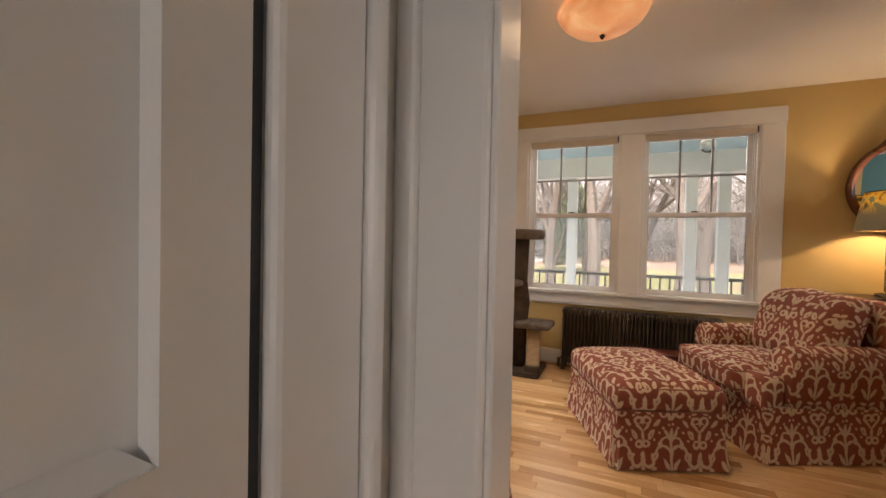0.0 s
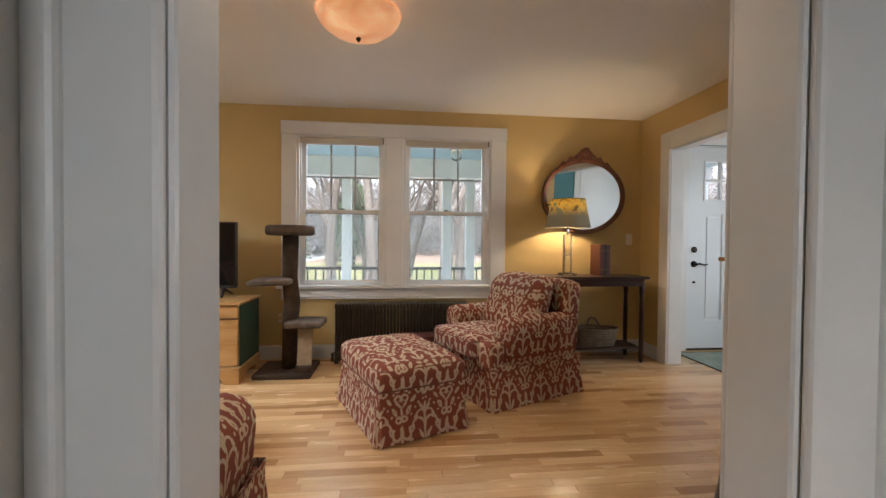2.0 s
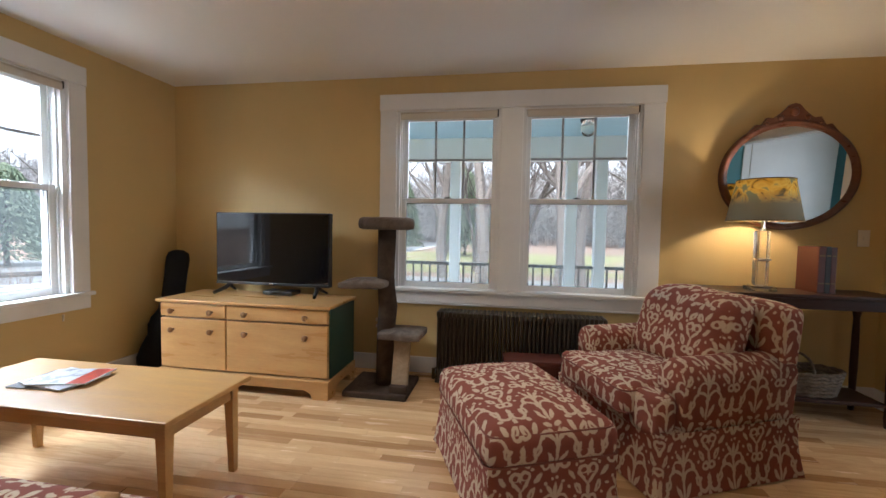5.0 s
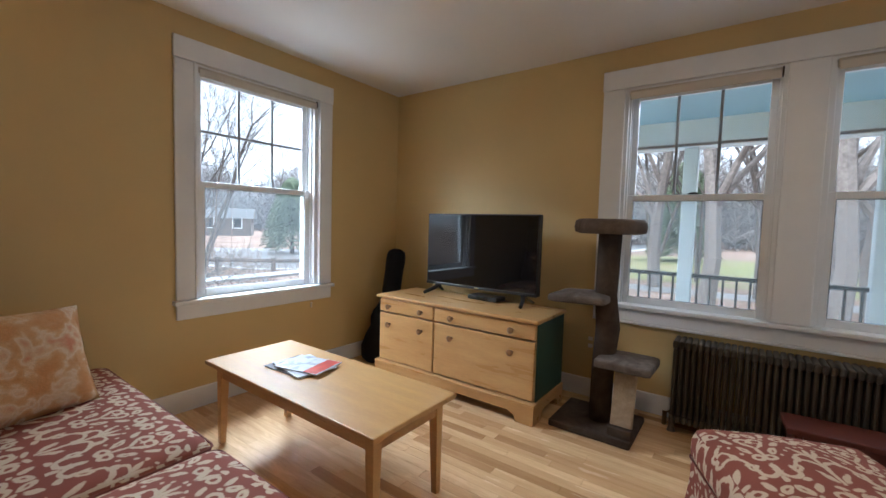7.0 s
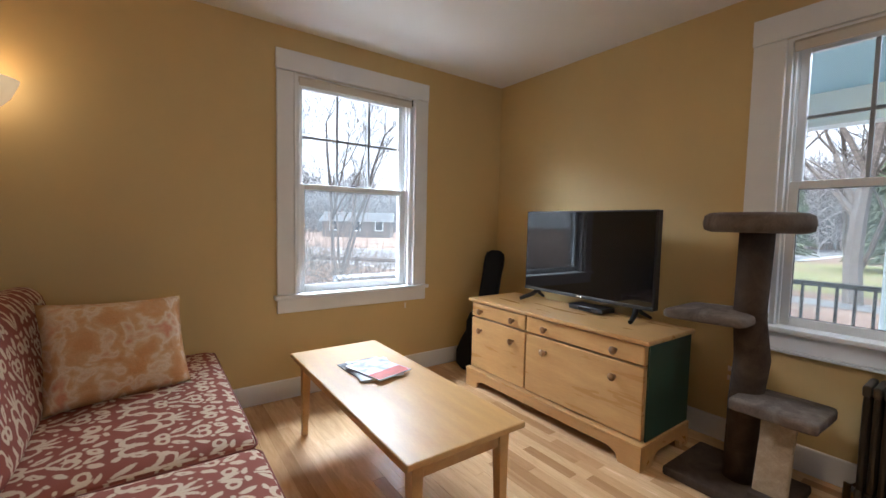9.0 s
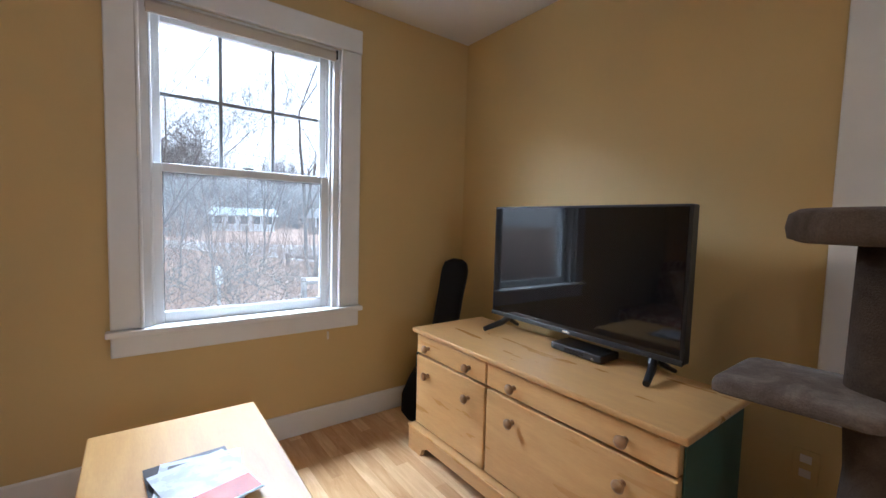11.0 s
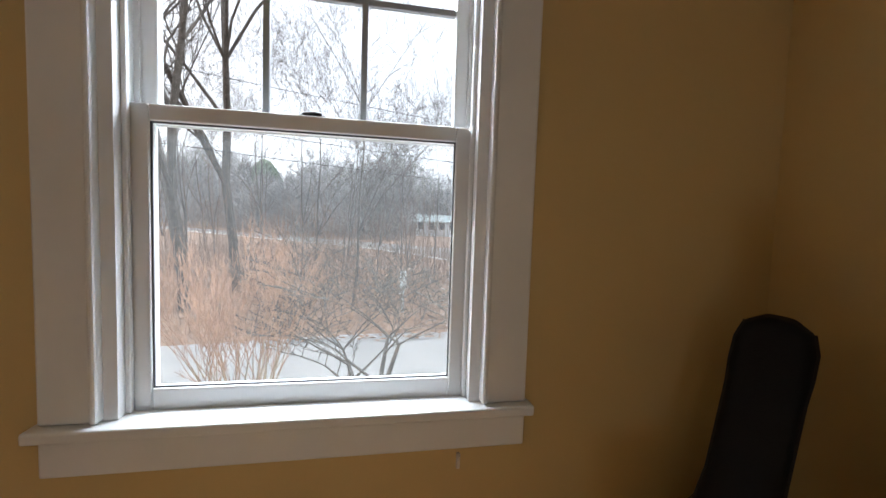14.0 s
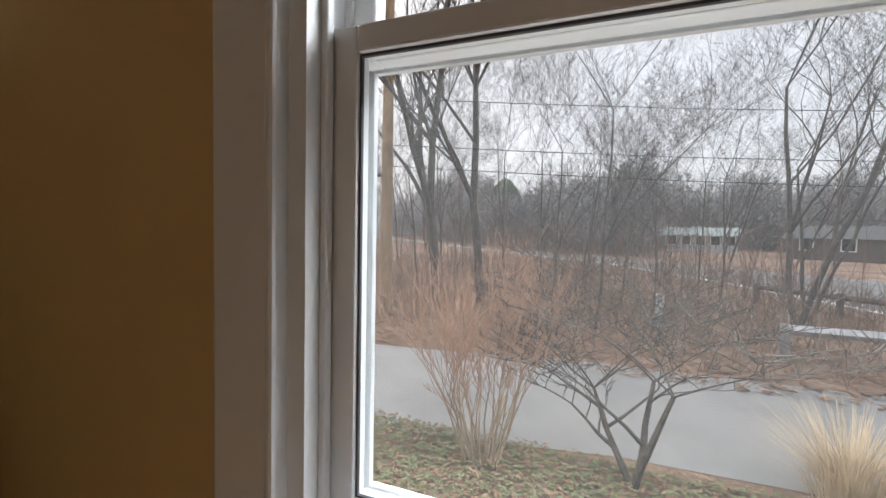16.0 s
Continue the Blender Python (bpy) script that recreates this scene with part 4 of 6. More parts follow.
for side_ in (-1, 1):
    part("zip_seam", bm_tube([(side_ * (hw + 0.001), z * 0.22, z) for z, hw in prof[1:-1]], 0.005, 6), M_BLACK, gc)
part("front_pocket", bm_soft(0.22, 0.03, 0.20, 0.012, 0.0, 6), M_CASE, gc, smooth=True, at=pose(0, -0.035, 0.05, -12, 0, 0))

# cat tree
ct = thing("cat_tree", "taupe carpeted cat tree with perch, shelves and scratching ramp", "cat tree")
part("base", bm_box(1.87, 2.34, -0.62, -0.20, 0.0, 0.045, bevel=0.012), M_CARPET_D, ct)
PX, PY = 2.13, -0.41
post_pts = [(PX - 0.01, PY, 0.045), (PX - 0.005, PY, 0.4), (PX + 0.012, PY, 0.62), (PX - 0.008, PY, 0.82), (PX, PY, 1.20)]
part("post", bm_tube(post_pts, [0.064, 0.065, 0.070, 0.063, 0.067], 18), M_CARPET_D, ct, smooth=True)
ring = bm_lathe([(0.0, 1.195), (0.17, 1.19), (0.20, 1.20), (0.206, 1.23), (0.20, 1.265), (0.18, 1.278), (0.155, 1.265), (0.145, 1.228), (0.0, 1.223)], 32)
for v in ring.verts:
    v.co.x += PX - 0.005
    v.co.y += PY
part("perch", ring, M_PERCH, ct, "round rimmed carpet perch", smooth=True)
sh = bm_soft(0.34, 0.33, 0.05, 0.02, 0.012, 8, 0.007, 3)
part("middle_shelf", sh, M_CARPET, ct, smooth=True, at=pose(PX - 0.14, PY - 0.02, 0.770, 0, -2, 0))
sh = bm_soft(0.31, 0.29, 0.055, 0.018, 0.008, 8, 0.006, 5)
part("lower_shelf", sh, M_CARPET, ct, smooth=True, at=pose(PX + 0.135, PY - 0.03, 0.41, 0, 0, 0))
ramp_bm = bm_box(-0.06, 0.06, -0.016, 0.016, 0.0, 0.39, bevel=0.008)
part("scratching_ramp", ramp_bm, M_SISAL, ct, "beige scratching ramp", at=pose(2.275, -0.56, 0.05, -14, 0, 0))
part("ramp_cuff", bm_box(2.21, 2.34, -0.60, -0.52, 0.045, 0.10, bevel=0.008), M_CARPET_D, ct)

# coffee table
tb = thing("coffee_table", "varnished birch coffee table with tapered legs", "coffee table")
TX0, TX1, TY0, TY1, TZ = 0.49, 1.77, -2.01, -1.49, 0.46
part("tabletop", bm_box(TX0, TX1, TY0, TY1, TZ - 0.024, TZ, bevel=0.005), M_TABLE, tb)
for d in ((TX0 + 0.09, TX1 - 0.09, TY0 + 0.05, TY0 + 0.07), (TX0 + 0.09, TX1 - 0.09, TY1 - 0.07, TY1 - 0.05), (TX0 + 0.05, TX0 + 0.07, TY0 + 0.09, TY1 - 0.09), (TX1 - 0.07, TX1 - 0.05, TY0 + 0.09, TY1 - 0.09)):
    part("apron", bm_box(*d, TZ - 0.094, TZ - 0.0245, bevel=0.002), M_TABLE, tb)
for x, sx in ((TX0 + 0.067, 1), (TX1 - 0.067, -1)):
    for y, sy in ((TY0 + 0.067, 1), (TY1 - 0.067, -1)):
        lg = bmesh.new()
        bm_box(-0.024, 0.024, -0.024, 0.024, 0.0, TZ - 0.0245, 0.003, lg)
        for v in lg.verts:
            if v.co.z < 0.1:
                v.co.x, v.co.y = v.co.x * 0.62 - sx * 0.006, v.co.y * 0.62 - sy * 0.006
        part("leg", lg, M_TABLE, tb, at=pose(x, y, 0))
for k, (m, lab, w, h) in enumerate(((M_DARKPAPER, "dark glossy magazine on the coffee table", 0.215, 0.285), (M_PAPER, "pale blue glossy magazine on the coffee table", 0.21, 0.275), (M_PAPER, "pale magazine with a red band on the coffee table", 0.20, 0.265))):
    mg = thing("magazine", lab, "magazine", pose(0.955 + 0.022 * k, -1.745 + 0.010 * k, TZ + 0.0065 * k, 0, 0, (4, -8, 14)[k]), "magazines on the coffee table")
    part("pages", bm_box(-h / 2, h / 2, -w / 2, w / 2, 0.0008, 0.0052, bevel=0.0006), M_CANVAS, mg)
    part("cover", bm_box(-h / 2 - 0.002, h / 2 + 0.002, -w / 2 - 0.002, w / 2 + 0.002, 0.0053, 0.0064), m, mg)
    if k == 2:
        part("red_band", bm_box(h / 2 - 0.085, h / 2 - 0.004, -w / 2 + 0.002, w / 2 - 0.002, 0.00645, 0.0069), M_REDPAPER, mg)
    if k == 1:
        part("picture_block", bm_box(-h / 2 + 0.02, 0.02, -w / 2 + 0.02, w / 2 - 0.03, 0.00645, 0.0066), M_DARKPAPER, mg)


# upholstered pieces
def skirt(parent, w, d, z0, z1, flare=0.02, name="skirt"):
    """A tailored skirt with a kick pleat at each corner."""
    bm = bmesh.new()
    rings = []
    for f in (0.0, 0.25, 0.5, 0.75, 1.0):
        z = z1 + (z0 - z1) * f
        o = flare * f * f
        pts = []
        for (cx, cy), (ax, ay), (bx, by) in (((1, 1), (0, -1), (-1, 0)), ((-1, 1), (1, 0), (0, -1)), ((-1, -1), (0, 1), (1, 0)), ((1, -1), (-1, 0), (0, 1))):
            hx, hy = w / 2 + o, d / 2 + o
            k = 0.022 + 0.01 * f
            p = Vector((cx * hx, cy * hy, z))
            pts += [p + Vector((ax, ay, 0)) * 0.07, p + Vector((ax, ay, 0)) * k + Vector((cx, cy, 0)) * 0.012 * f, p - Vector((cx, cy, 0)) * (0.016 * f), p + Vector((bx, by, 0)) * k + Vector((cx, cy, 0)) * 0.012 * f, p + Vector((bx, by, 0)) * 0.07]
        rings.append([bm.verts.new(p) for p in pts])
    n = len(rings[0])
    for a, c in zip(rings, rings[1:]):
        for k in range(n):
            bm.faces.new((a[k], a[(k + 1) % n], c[(k + 1) % n], c[k]))
    return part(name, bm, M_DAMASK, parent)


def piping(parent, w, d, z, r=0.02, rad=0.0042, at=None):
    pts = []
    for cx, cy, a0 in ((1, 1, 0), (-1, 1, 90), (-1, -1, 180), (1, -1, 270)):
        for a in (0, 30, 60, 90):
            t = radians(a0 + a)
            pts.append((cx * (w / 2 - r) + r * math.cos(t), cy * (d / 2 - r) + r * math.sin(t), z))
    pts.append(pts[0])
    return part("piping", bm_tube(pts, rad, 6, caps=False), M_PIPING, parent, smooth=True, at=at)


ot = thing("ottoman", "skirted ottoman in red and cream damask slipcover", "ottoman", pose(3.065, -1.335, 0, 0, 0, 22.5))
OW, OD = 0.56, 0.80
top = part("cushion", bm_soft(OW + 0.03, OD + 0.03, 0.15, 0.060, 0.045, 12, 0.008, 2), M_DAMASK, ot, smooth=True, at=pose(0, 0, 0.285))
piping(top, OW + 0.02, OD + 0.02, 0.022, 0.04)
piping(top, OW - 0.005, OD - 0.005, 0.131, 0.05)
skirt(ot, OW, OD, 0.008, 0.30, 0.022)
part("underframe", bm_box(-OW / 2 + 0.03, OW / 2 - 0.03, -OD / 2 + 0.03, OD / 2 - 0.03, 0.0, 0.285), M_PIPING, ot)


def rolled_arm(parent, x0, x1, y, width, top, z0=0.30, out=1):
    """An upholstered arm along local x with a rolled top and a round front."""
    bm = bmesh.new()
    sect = [(-width / 2, z0)]
    r = width / 2 + 0.018
    for a in range(190, -11, -20):
        sect.append((r * math.cos(radians(a)), top - r + r * math.sin(radians(a))))
    sect.append((width / 2, z0))
    rings = []
    for f, sc in ((0.0, 0.86), (0.012, 0.95), (0.035, 1.0), (0.3, 1.0), (0.6, 1.01), (1.0, 1.0)):
        x = x0 + (x1 - x0) * f if f > 0.04 else x0 + f
        rings.append([bm.verts.new((x, y + u * sc, (z - (top - r)) * sc + (top - r) if z > z0 + 0.01 else z)) for u, z in sect])
    n = len(sect)
    for a, c in zip(rings, rings[1:]):
        for k in range(n):
            bm.faces.new((a[k], a[(k + 1) % n], c[(k + 1) % n], c[k]))
    bm.faces.new(rings[0][::-1]), bm.faces.new(rings[-1])
    return part("arm", bm, M_DAMASK, parent, smooth=True)


ac = thing("armchair", "rolled-arm club chair in red and cream damask slipcover", "armchair", pose(3.67, -1.43, 0, 0, 0, 24.5))
CW, CD = 0.86, 0.90
body = part("underframe", bm_box(0.06, CD - 0.02, 0.02, CW - 0.02, 0.0, 0.30), M_DAMASK, ac)
rolled_arm(ac, 0.17, CD - 0.06, 0.095, 0.155, 0.615, 0.27)
rolled_arm(ac, 0.17, CD - 0.06, CW - 0.095, 0.155, 0.615, 0.27)
part("seat_deck", bm_box(0.03, CD - 0.1, 0.18, CW - 0.18, 0.27, 0.325, bevel=0.01), M_DAMASK, ac)
cu = part("seat_cushion", bm_soft(0.70, 0.56, 0.15, 0.05, 0.03, 10, 0.006, 7), M_DAMASK, ac, smooth=True, at=pose(0.30, CW / 2, 0.325))
piping(cu, 0.69, 0.55, 0.128, 0.04)
piping(cu, 0.69, 0.55, 0.022, 0.04)
part("front_border", bm_soft(0.155, CW - 0.07, 0.20, 0.045, 0.0, 8, 0.004, 6), M_DAMASK, ac, smooth=True, at=pose(0.095, CW / 2, 0.262))
bk = part("backrest", bm_soft(0.15, CW - 0.03, 0.585, 0.045, 0.015, 8, 0.005, 1, 0.12), M_DAMASK, ac, smooth=True, at=pose(CD - 0.13, CW / 2, 0.265))
bc = part("back_cushion", bm_soft(0.25, 0.63, 0.42, 0.115, 0.03, 12, 0.014, 4, 0.30), M_DAMASK, ac, smooth=True, at=pose(CD - 0.37, CW / 2 - 0.01, 0.45))
sk = skirt(ac, CD - 0.05, CW - 0.02, 0.008, 0.30, 0.024)
sk.matrix_basis = pose(CD / 2 + 0.01, CW / 2, 0)

so = thing("sofa", "long skirted sofa in red and cream damask slipcover", "sofa")
SX0, SX1 = 0.14, 2.56
part("underframe", bm_box(SX0 + 0.03, SX1 - 0.03, -3.38, -2.46, 0.0, 0.28), M_DAMASK, so)
sk = skirt(so, SX1 - SX0 - 0.02, 0.96, 0.008, 0.30, 0.024)
sk.matrix_basis = pose((SX0 + SX1) / 2, -2.91, 0)
for k, (xa, xb) in enumerate(((SX0, 1.35), (1.35, 2.30))):
    wide, xm = xb - xa, (xa + xb) / 2
    cu = part("seat_cushion", bm_soft(wide - 0.006, 0.82, 0.16, 0.045, 0.025, 12, 0.007, 11 + k), M_DAMASK, so, smooth=True, at=pose(xm, -2.75, 0.29))
    piping(cu, wide - 0.015, 0.81, 0.138, 0.035)
    piping(cu, wide - 0.015, 0.81, 0.022, 0.035)
    part("back_cushion", bm_soft(wide - 0.01, 0.22, 0.46, 0.08, 0.02, 10, 0.014, 21 + k), M_DAMASK, so, smooth=True, at=pose(xm, (-3.045, -3.06)[k], 0.42, (15, 28)[k], 0, 0))
part("backrest", bm_soft(SX1 - SX0, 0.20, 0.56, 0.07, 0.02, 10, 0.008, 9), M_DAMASK, so, smooth=True, at=pose((SX0 + SX1) / 2, -3.33, 0.28))
arm = rolled_arm(so, 0.0, 0.80, 0.0, 0.20, 0.585, 0.27)
arm.matrix_basis = pose(2.42, -2.47, 0, 0, 0, -90)


def pillow(label, w, h, at, seed):
    p = thing("throw_pillow", label, "pillow", at, "pillows on the sofa")
    bm = bmesh.new()
    n = 14
    for s in (1, -1):
        g = [[bm.verts.new((w / 2 * u * (1 - 0.06 * (1 - v * v)), s * 0.085 * max(0, (1 - u * u) * (1 - v * v)) ** 0.42 + 0.006 * noise.noise((u * 2 + seed, v * 2, s)), h / 2 * v * (1 - 0.06 * (1 - u * u)))) for v in [2 * j / n - 1 for j in range(n + 1)]] for u in [2 * i / n - 1 for i in range(n + 1)]]
        for i in range(n):
            for j in range(n):
                bm.faces.new((g[i][j], g[i + 1][j], g[i + 1][j + 1], g[i][j + 1]))
    bmesh.ops.remove_doubles(bm, verts=bm.verts[:], dist=0.014)
    part("cover", bm, M_PILLOW, p, smooth=True)
    return p


pillow("peach and cream floral throw pillow leaning on the sofa back", 0.50, 0.42, pose(0.66, -2.745, 0.655, -24, 3, 108), 1)
pillow("peach floral throw pillow lying on the sofa seat", 0.54, 0.40, pose(1.86, -2.97, 0.515, -82, 2, 14), 5)
pillow("peach floral throw pillow propped against the sofa arm", 0.44, 0.36, pose(2.13, -2.83, 0.545, -52, 0, -84), 9)
th = thing("throw_blanket", "dark grey wool throw draped over the sofa back", "blanket")
bm = bmesh.new()
prof = [(-3.436, 0.70), (-3.436, 0.82), (-3.40, 0.885), (-3.32, 0.925), (-3.22, 0.925), (-3.13, 0.875), (-3.10, 0.83), (-3.075, 0.78)]
cols = []
for i in range(13):
    u = i / 12
    x = 1.06 + 0.68 * u
    cols.append([bm.verts.new((x - 0.22 * max(0, (0.9 - z)) * (1 - u) * 0.6, y + 0.010 * math.sin(u * 16 + z * 6), z + 0.012 * math.sin(u * 9))) for y, z in prof])
for a, c in zip(cols, cols[1:]):
    for k in range(len(prof) - 1):
        bm.faces.new((a[k], a[k + 1], c[k + 1], c[k]))
bmesh.ops.solidify(bm, geom=bm.faces[:], thickness=0.012)
part("cloth", bm, M_THROW, th, smooth=True)
bm = bmesh.new()
bm_tube([(1.745, y + 0.004 * math.sin(i * 1.6), z + 0.006) for i, (y, z) in enumerate(prof[2:])], 0.016, 8, bm)
part("hem", bm, M_SLATE, th, "darker knitted hem", smooth=True)

# console table and what stands on it
cs = thing("console_table", "dark-stained narrow console table with lower shelf", "console table")
part("tabletop", bm_box(4.30, 5.45, -0.42, -0.06, 0.805, 0.830, bevel=0.006), M_DARKWOOD, cs)
for d in ((4.36, 5.39, -0.395, -0.375, 0.735, 0.8045), (4.36, 5.39, -0.105, -0.085, 0.735, 0.8045), (4.345, 4.365, -0.374, -0.106, 0.735, 0.8045), (5.385, 5.405, -0.374, -0.106, 0.735, 0.8045)):
    part("apron", bm_box(*d, bevel=0.002), M_DARKWOOD, cs)
for x in (4.36, 5.39):
    for y in (-0.38, -0.10):
        part("leg", bm_lathe([(0.017, 0.0), (0.021, 0.06), (0.019, 0.13), (0.023, 0.30), (0.020, 0.55), (0.017, 0.64), (0.024, 0.68), (0.024, 0.8045)], 12), M_DARKWOOD, cs, smooth=True, at=pose(x, y, 0))
part("shelf", bm_box(4.37, 5.38, -0.385, -0.095, 0.13, 0.152, bevel=0.004), M_DARKWOOD, cs)

tl = thing("table_lamp", "clear column table lamp with yellow floral shade, lit", "table lamp", pose(4.69, -0.26, 0.83))
part("base", bm_box(-0.07, 0.07, -0.07, 0.07, 0.0, 0.025, bevel=0.006), M_CRYSTAL, tl, "clear square base")
part("plate", bm_box(-0.052, 0.052, -0.052, 0.052, 0.0255, 0.036, bevel=0.003), M_CHROME, tl)
for a, b in ((0.0365, 0.20), (0.214, 0.40)):
    part("column", bm_box(-0.036, 0.036, -0.036, 0.036, a, b, bevel=0.008), M_CRYSTAL, tl, "clear square column")
part("collar", bm_box(-0.041, 0.041, -0.041, 0.041, 0.2005, 0.2135, bevel=0.003), M_CHROME, tl)
part("neck", bm_lathe([(0.02, 0.4005), (0.012, 0.42), (0.010, 0.53)], 12), M_CHROME, tl)
shade = bm_lathe([(0.212, 0.465), (0.160, 0.735)], 40)
bmesh.ops.delete(shade, geom=[f for f in shade.faces if len(f.verts) > 4], context="FACES_ONLY")
m, n, l, b = nodes_of("floral_lampshade", 0.85)
v = coords(n, l)
sep = n.new("ShaderNodeSeparateXYZ")
l.new(v, sep.inputs[0])
pet = noise_tex(n, l, v, 9.0, 2.0, 0.5, 1.8)
hi = n.new("ShaderNodeMapRange")
hi.inputs["From Min"].default_value, hi.inputs["From Max"].default_value = 0.57, 0.66
l.new(sep.outputs["Z"], hi.inputs["Value"])
flower = ramp(n, l, pet, ((0.38, (0.10, 0.075, 0.03)), (0.46, (0.62, 0.36, 0.04)), (0.56, (0.74, 0.52, 0.10)), (0.62, (0.23, 0.25, 0.14))))
c = mix(n, l, hi.outputs[0], (0.17, 0.165, 0.125), flower)
l.new(c, b.inputs["Base Color"])
tr = n.new("ShaderNodeBsdfTranslucent")
ms = n.new("ShaderNodeMixShader")
ms.inputs[0].default_value = 0.03
l.new(c, tr.inputs[0])
l.new(b.outputs[0], ms.inputs[1]), l.new(tr.outputs[0], ms.inputs[2])
l.new(ms.outputs[0], n["Material Output"].inputs[0])
M_LSHADE = m
part("shade", shade, M_LSHADE, tl, "drum shade printed with yellow flowers", smooth=True)
for z, r in ((0.465, 0.212), (0.735, 0.160)):
    part("shade_ring", bm_tube([(r * math.cos(k * math.tau / 40), r * math.sin(k * math.tau / 40), z) for k in range(41)], 0.004, 6, caps=False), M_BRASS, tl)
part("bulb", bm_lathe([(0.012, 0.53), (0.014, 0.56), (0.028, 0.60), (0.026, 0.63), (0.0, 0.645)], 14), glow("lit_bulb", (1.0, 0.75, 0.45), 6.0), tl, smooth=True).visible_shadow = False

for k, (m, w, h, lab) in enumerate(((M_BOOKRED, 0.04, 0.30, "oxblood cloth-bound book standing upright"), (M_BOOKBLK, 0.03, 0.305, "black cloth-bound book standing upright"), (M_BOOKRED, 0.03, 0.30, "oxblood cloth-bound book standing upright"))):
    x = 5.00 + (0.0, 0.042, 0.074)[k]
    bkx = thing("book", lab, "book", pose(x, -0.31, 0.83), "books on the console")
    part("pages", bm_box(0.004, w - 0.004, 0.006, 0.20, 0.003, h - 0.004), M_CANVAS, bkx)
    part("spine", bm_box(0.0, w, 0.0, 0.005, 0.0, h, bevel=0.002), m, bkx)
    for a in (0.0, w - 0.0035):
        part("board", bm_box(a, a + 0.0035, 0.0055, 0.205, 0.0, h), m, bkx)
    for z in (0.06, 0.24):
        part("spine_band", bm_box(0.004, w - 0.004, -0.002, 0.0, z, z + 0.008), M_BRASS, bkx)

bs = thing("wicker_basket", "grey woven wicker basket on the console shelf", "basket", pose(4.97, -0.25, 0.152))
for k in range(7):
    r0 = 0.13 + 0.007 * k
    pts = [((0.205 + 0.006 * k) * math.cos(a), (0.105 + 0.005 * k) * math.sin(a), 0.012 + 0.024 * k + 0.004 * (-1) ** j) for j, a in enumerate([q * math.tau / 36 for q in range(37)])]
    part("weave_course", bm_tube(pts, 0.0125, 6, caps=False), M_WICKER, bs)
part("bottom", bm_lathe([(0.2, 0.0), (0.2, 0.012)], 24, sy=0.52), M_WICKER, bs)
part("handle", bm_tube([(0.0, 0.13 * math.cos(a), 0.16 + 0.10 * math.sin(a)) for a in [k * math.pi / 12 for k in range(13)]], 0.009, 8), M_WICKER, bs)

# oval mirror with a carved crest
mr = thing("wall_mirror", "oval wall mirror in carved walnut frame with crest", "mirror", pose(4.945, -0.030, 1.625, 3))
rx, rz = 0.445, 0.385
bm = bmesh.new()
rings = []
for s, y in ((1.0, -0.004), (1.0, -0.030), (0.965, -0.042), (0.93, -0.036), (0.90, -0.030), (0.875, -0.016)):
    rings.append([bm.verts.new((rx * s * math.cos(a), y, rz * s * math.sin(a))) for a in [k * math.tau / 64 for k in range(64)]])
for a, c in zip(rings, rings[1:]):
    for k in range(64):
        bm.faces.new((a[k], a[(k + 1) % 64], c[(k + 1) % 64], c[k]))
part("frame", bm, M_MIRRORWOOD, mr, smooth=True)
part("mirror_glass", bm_lathe([(rx * 0.88, 0.0), (rx * 0.88, 0.004)], 64, sy=rz / rx), M_MIRROR, mr, "silvered glass", at=pose(0, -0.016, 0, 90))
crest = [(-0.30, 0.275), (-0.235, 0.352), (-0.20, 0.345), (-0.165, 0.40), (-0.125, 0.395), (-0.085, 0.425), (-0.055, 0.455), (-0.03, 0.485), (0.0, 0.495)]
crest = crest + [(-x, z) for x, z in crest[-2::-1]] + [(0.2, 0.30), (0.0, 0.355), (-0.2, 0.30)]
bm = bmesh.new()
f0 = [bm.verts.new((x, -0.034, z)) for x, z in crest]
f1 = [bm.verts.new((x, -0.006, z)) for x, z in crest]
bm.faces.new(f0), bm.faces.new(f1[::-1])
for i in range(len(crest)):
    j = (i + 1) % len(crest)
    bm.faces.new((f0[i], f0[j], f1[j], f1[i]))
cr = part("crest", bm, M_MIRRORWOOD, mr, "carved scrolled crest")
for x, z, r in ((0.0, 0.435, 0.030), (-0.085, 0.395, 0.020), (0.085, 0.395, 0.020), (-0.17, 0.355, 0.016), (0.17, 0.355, 0.016)):
    part("carving", bm_lathe([(r, 0.0), (r * 0.8, 0.008), (r * 0.3, 0.012), (0.0, 0.013)], 14), M_MIRRORWOOD, cr, smooth=True, at=pose(x, -0.034, z, 90))

# ceiling bowl lamp
cl = thing("ceiling_light", "lit amber alabaster glass bowl ceiling light", "ceiling light", pose(2.835, -1.77, 0))
bowl = part("bowl", bm_lathe([(0.228, 2.395), (0.225, 2.375), (0.205, 2.345), (0.16, 2.31), (0.10, 2.285), (0.04, 2.273), (0.0, 2.272)], 40), M_BOWL, cl, "glowing alabaster bowl", smooth=True)
part("rim", bm_tube([(0.229 * math.cos(k * math.tau / 40), 0.229 * math.sin(k * math.tau / 40), 2.396) for k in range(41)], 0.006, 6, caps=False), M_BOWL, cl)
part("canopy", bm_lathe([(0.075, 2.44), (0.075, 2.425), (0.02, 2.41), (0.012, 2.40)], 24), M_BRONZE, cl)
part("stem", bm_lathe([(0.006, 2.41), (0.006, 2.262)], 8), M_BRONZE, cl)
part("finial", bm_lathe([(0.006, 2.272), (0.016, 2.264), (0.012, 2.255), (0.006, 2.248), (0.0, 2.242)], 14), M_BRONZE, cl, "dark finial", smooth=True)
bowl.visible_shadow = False

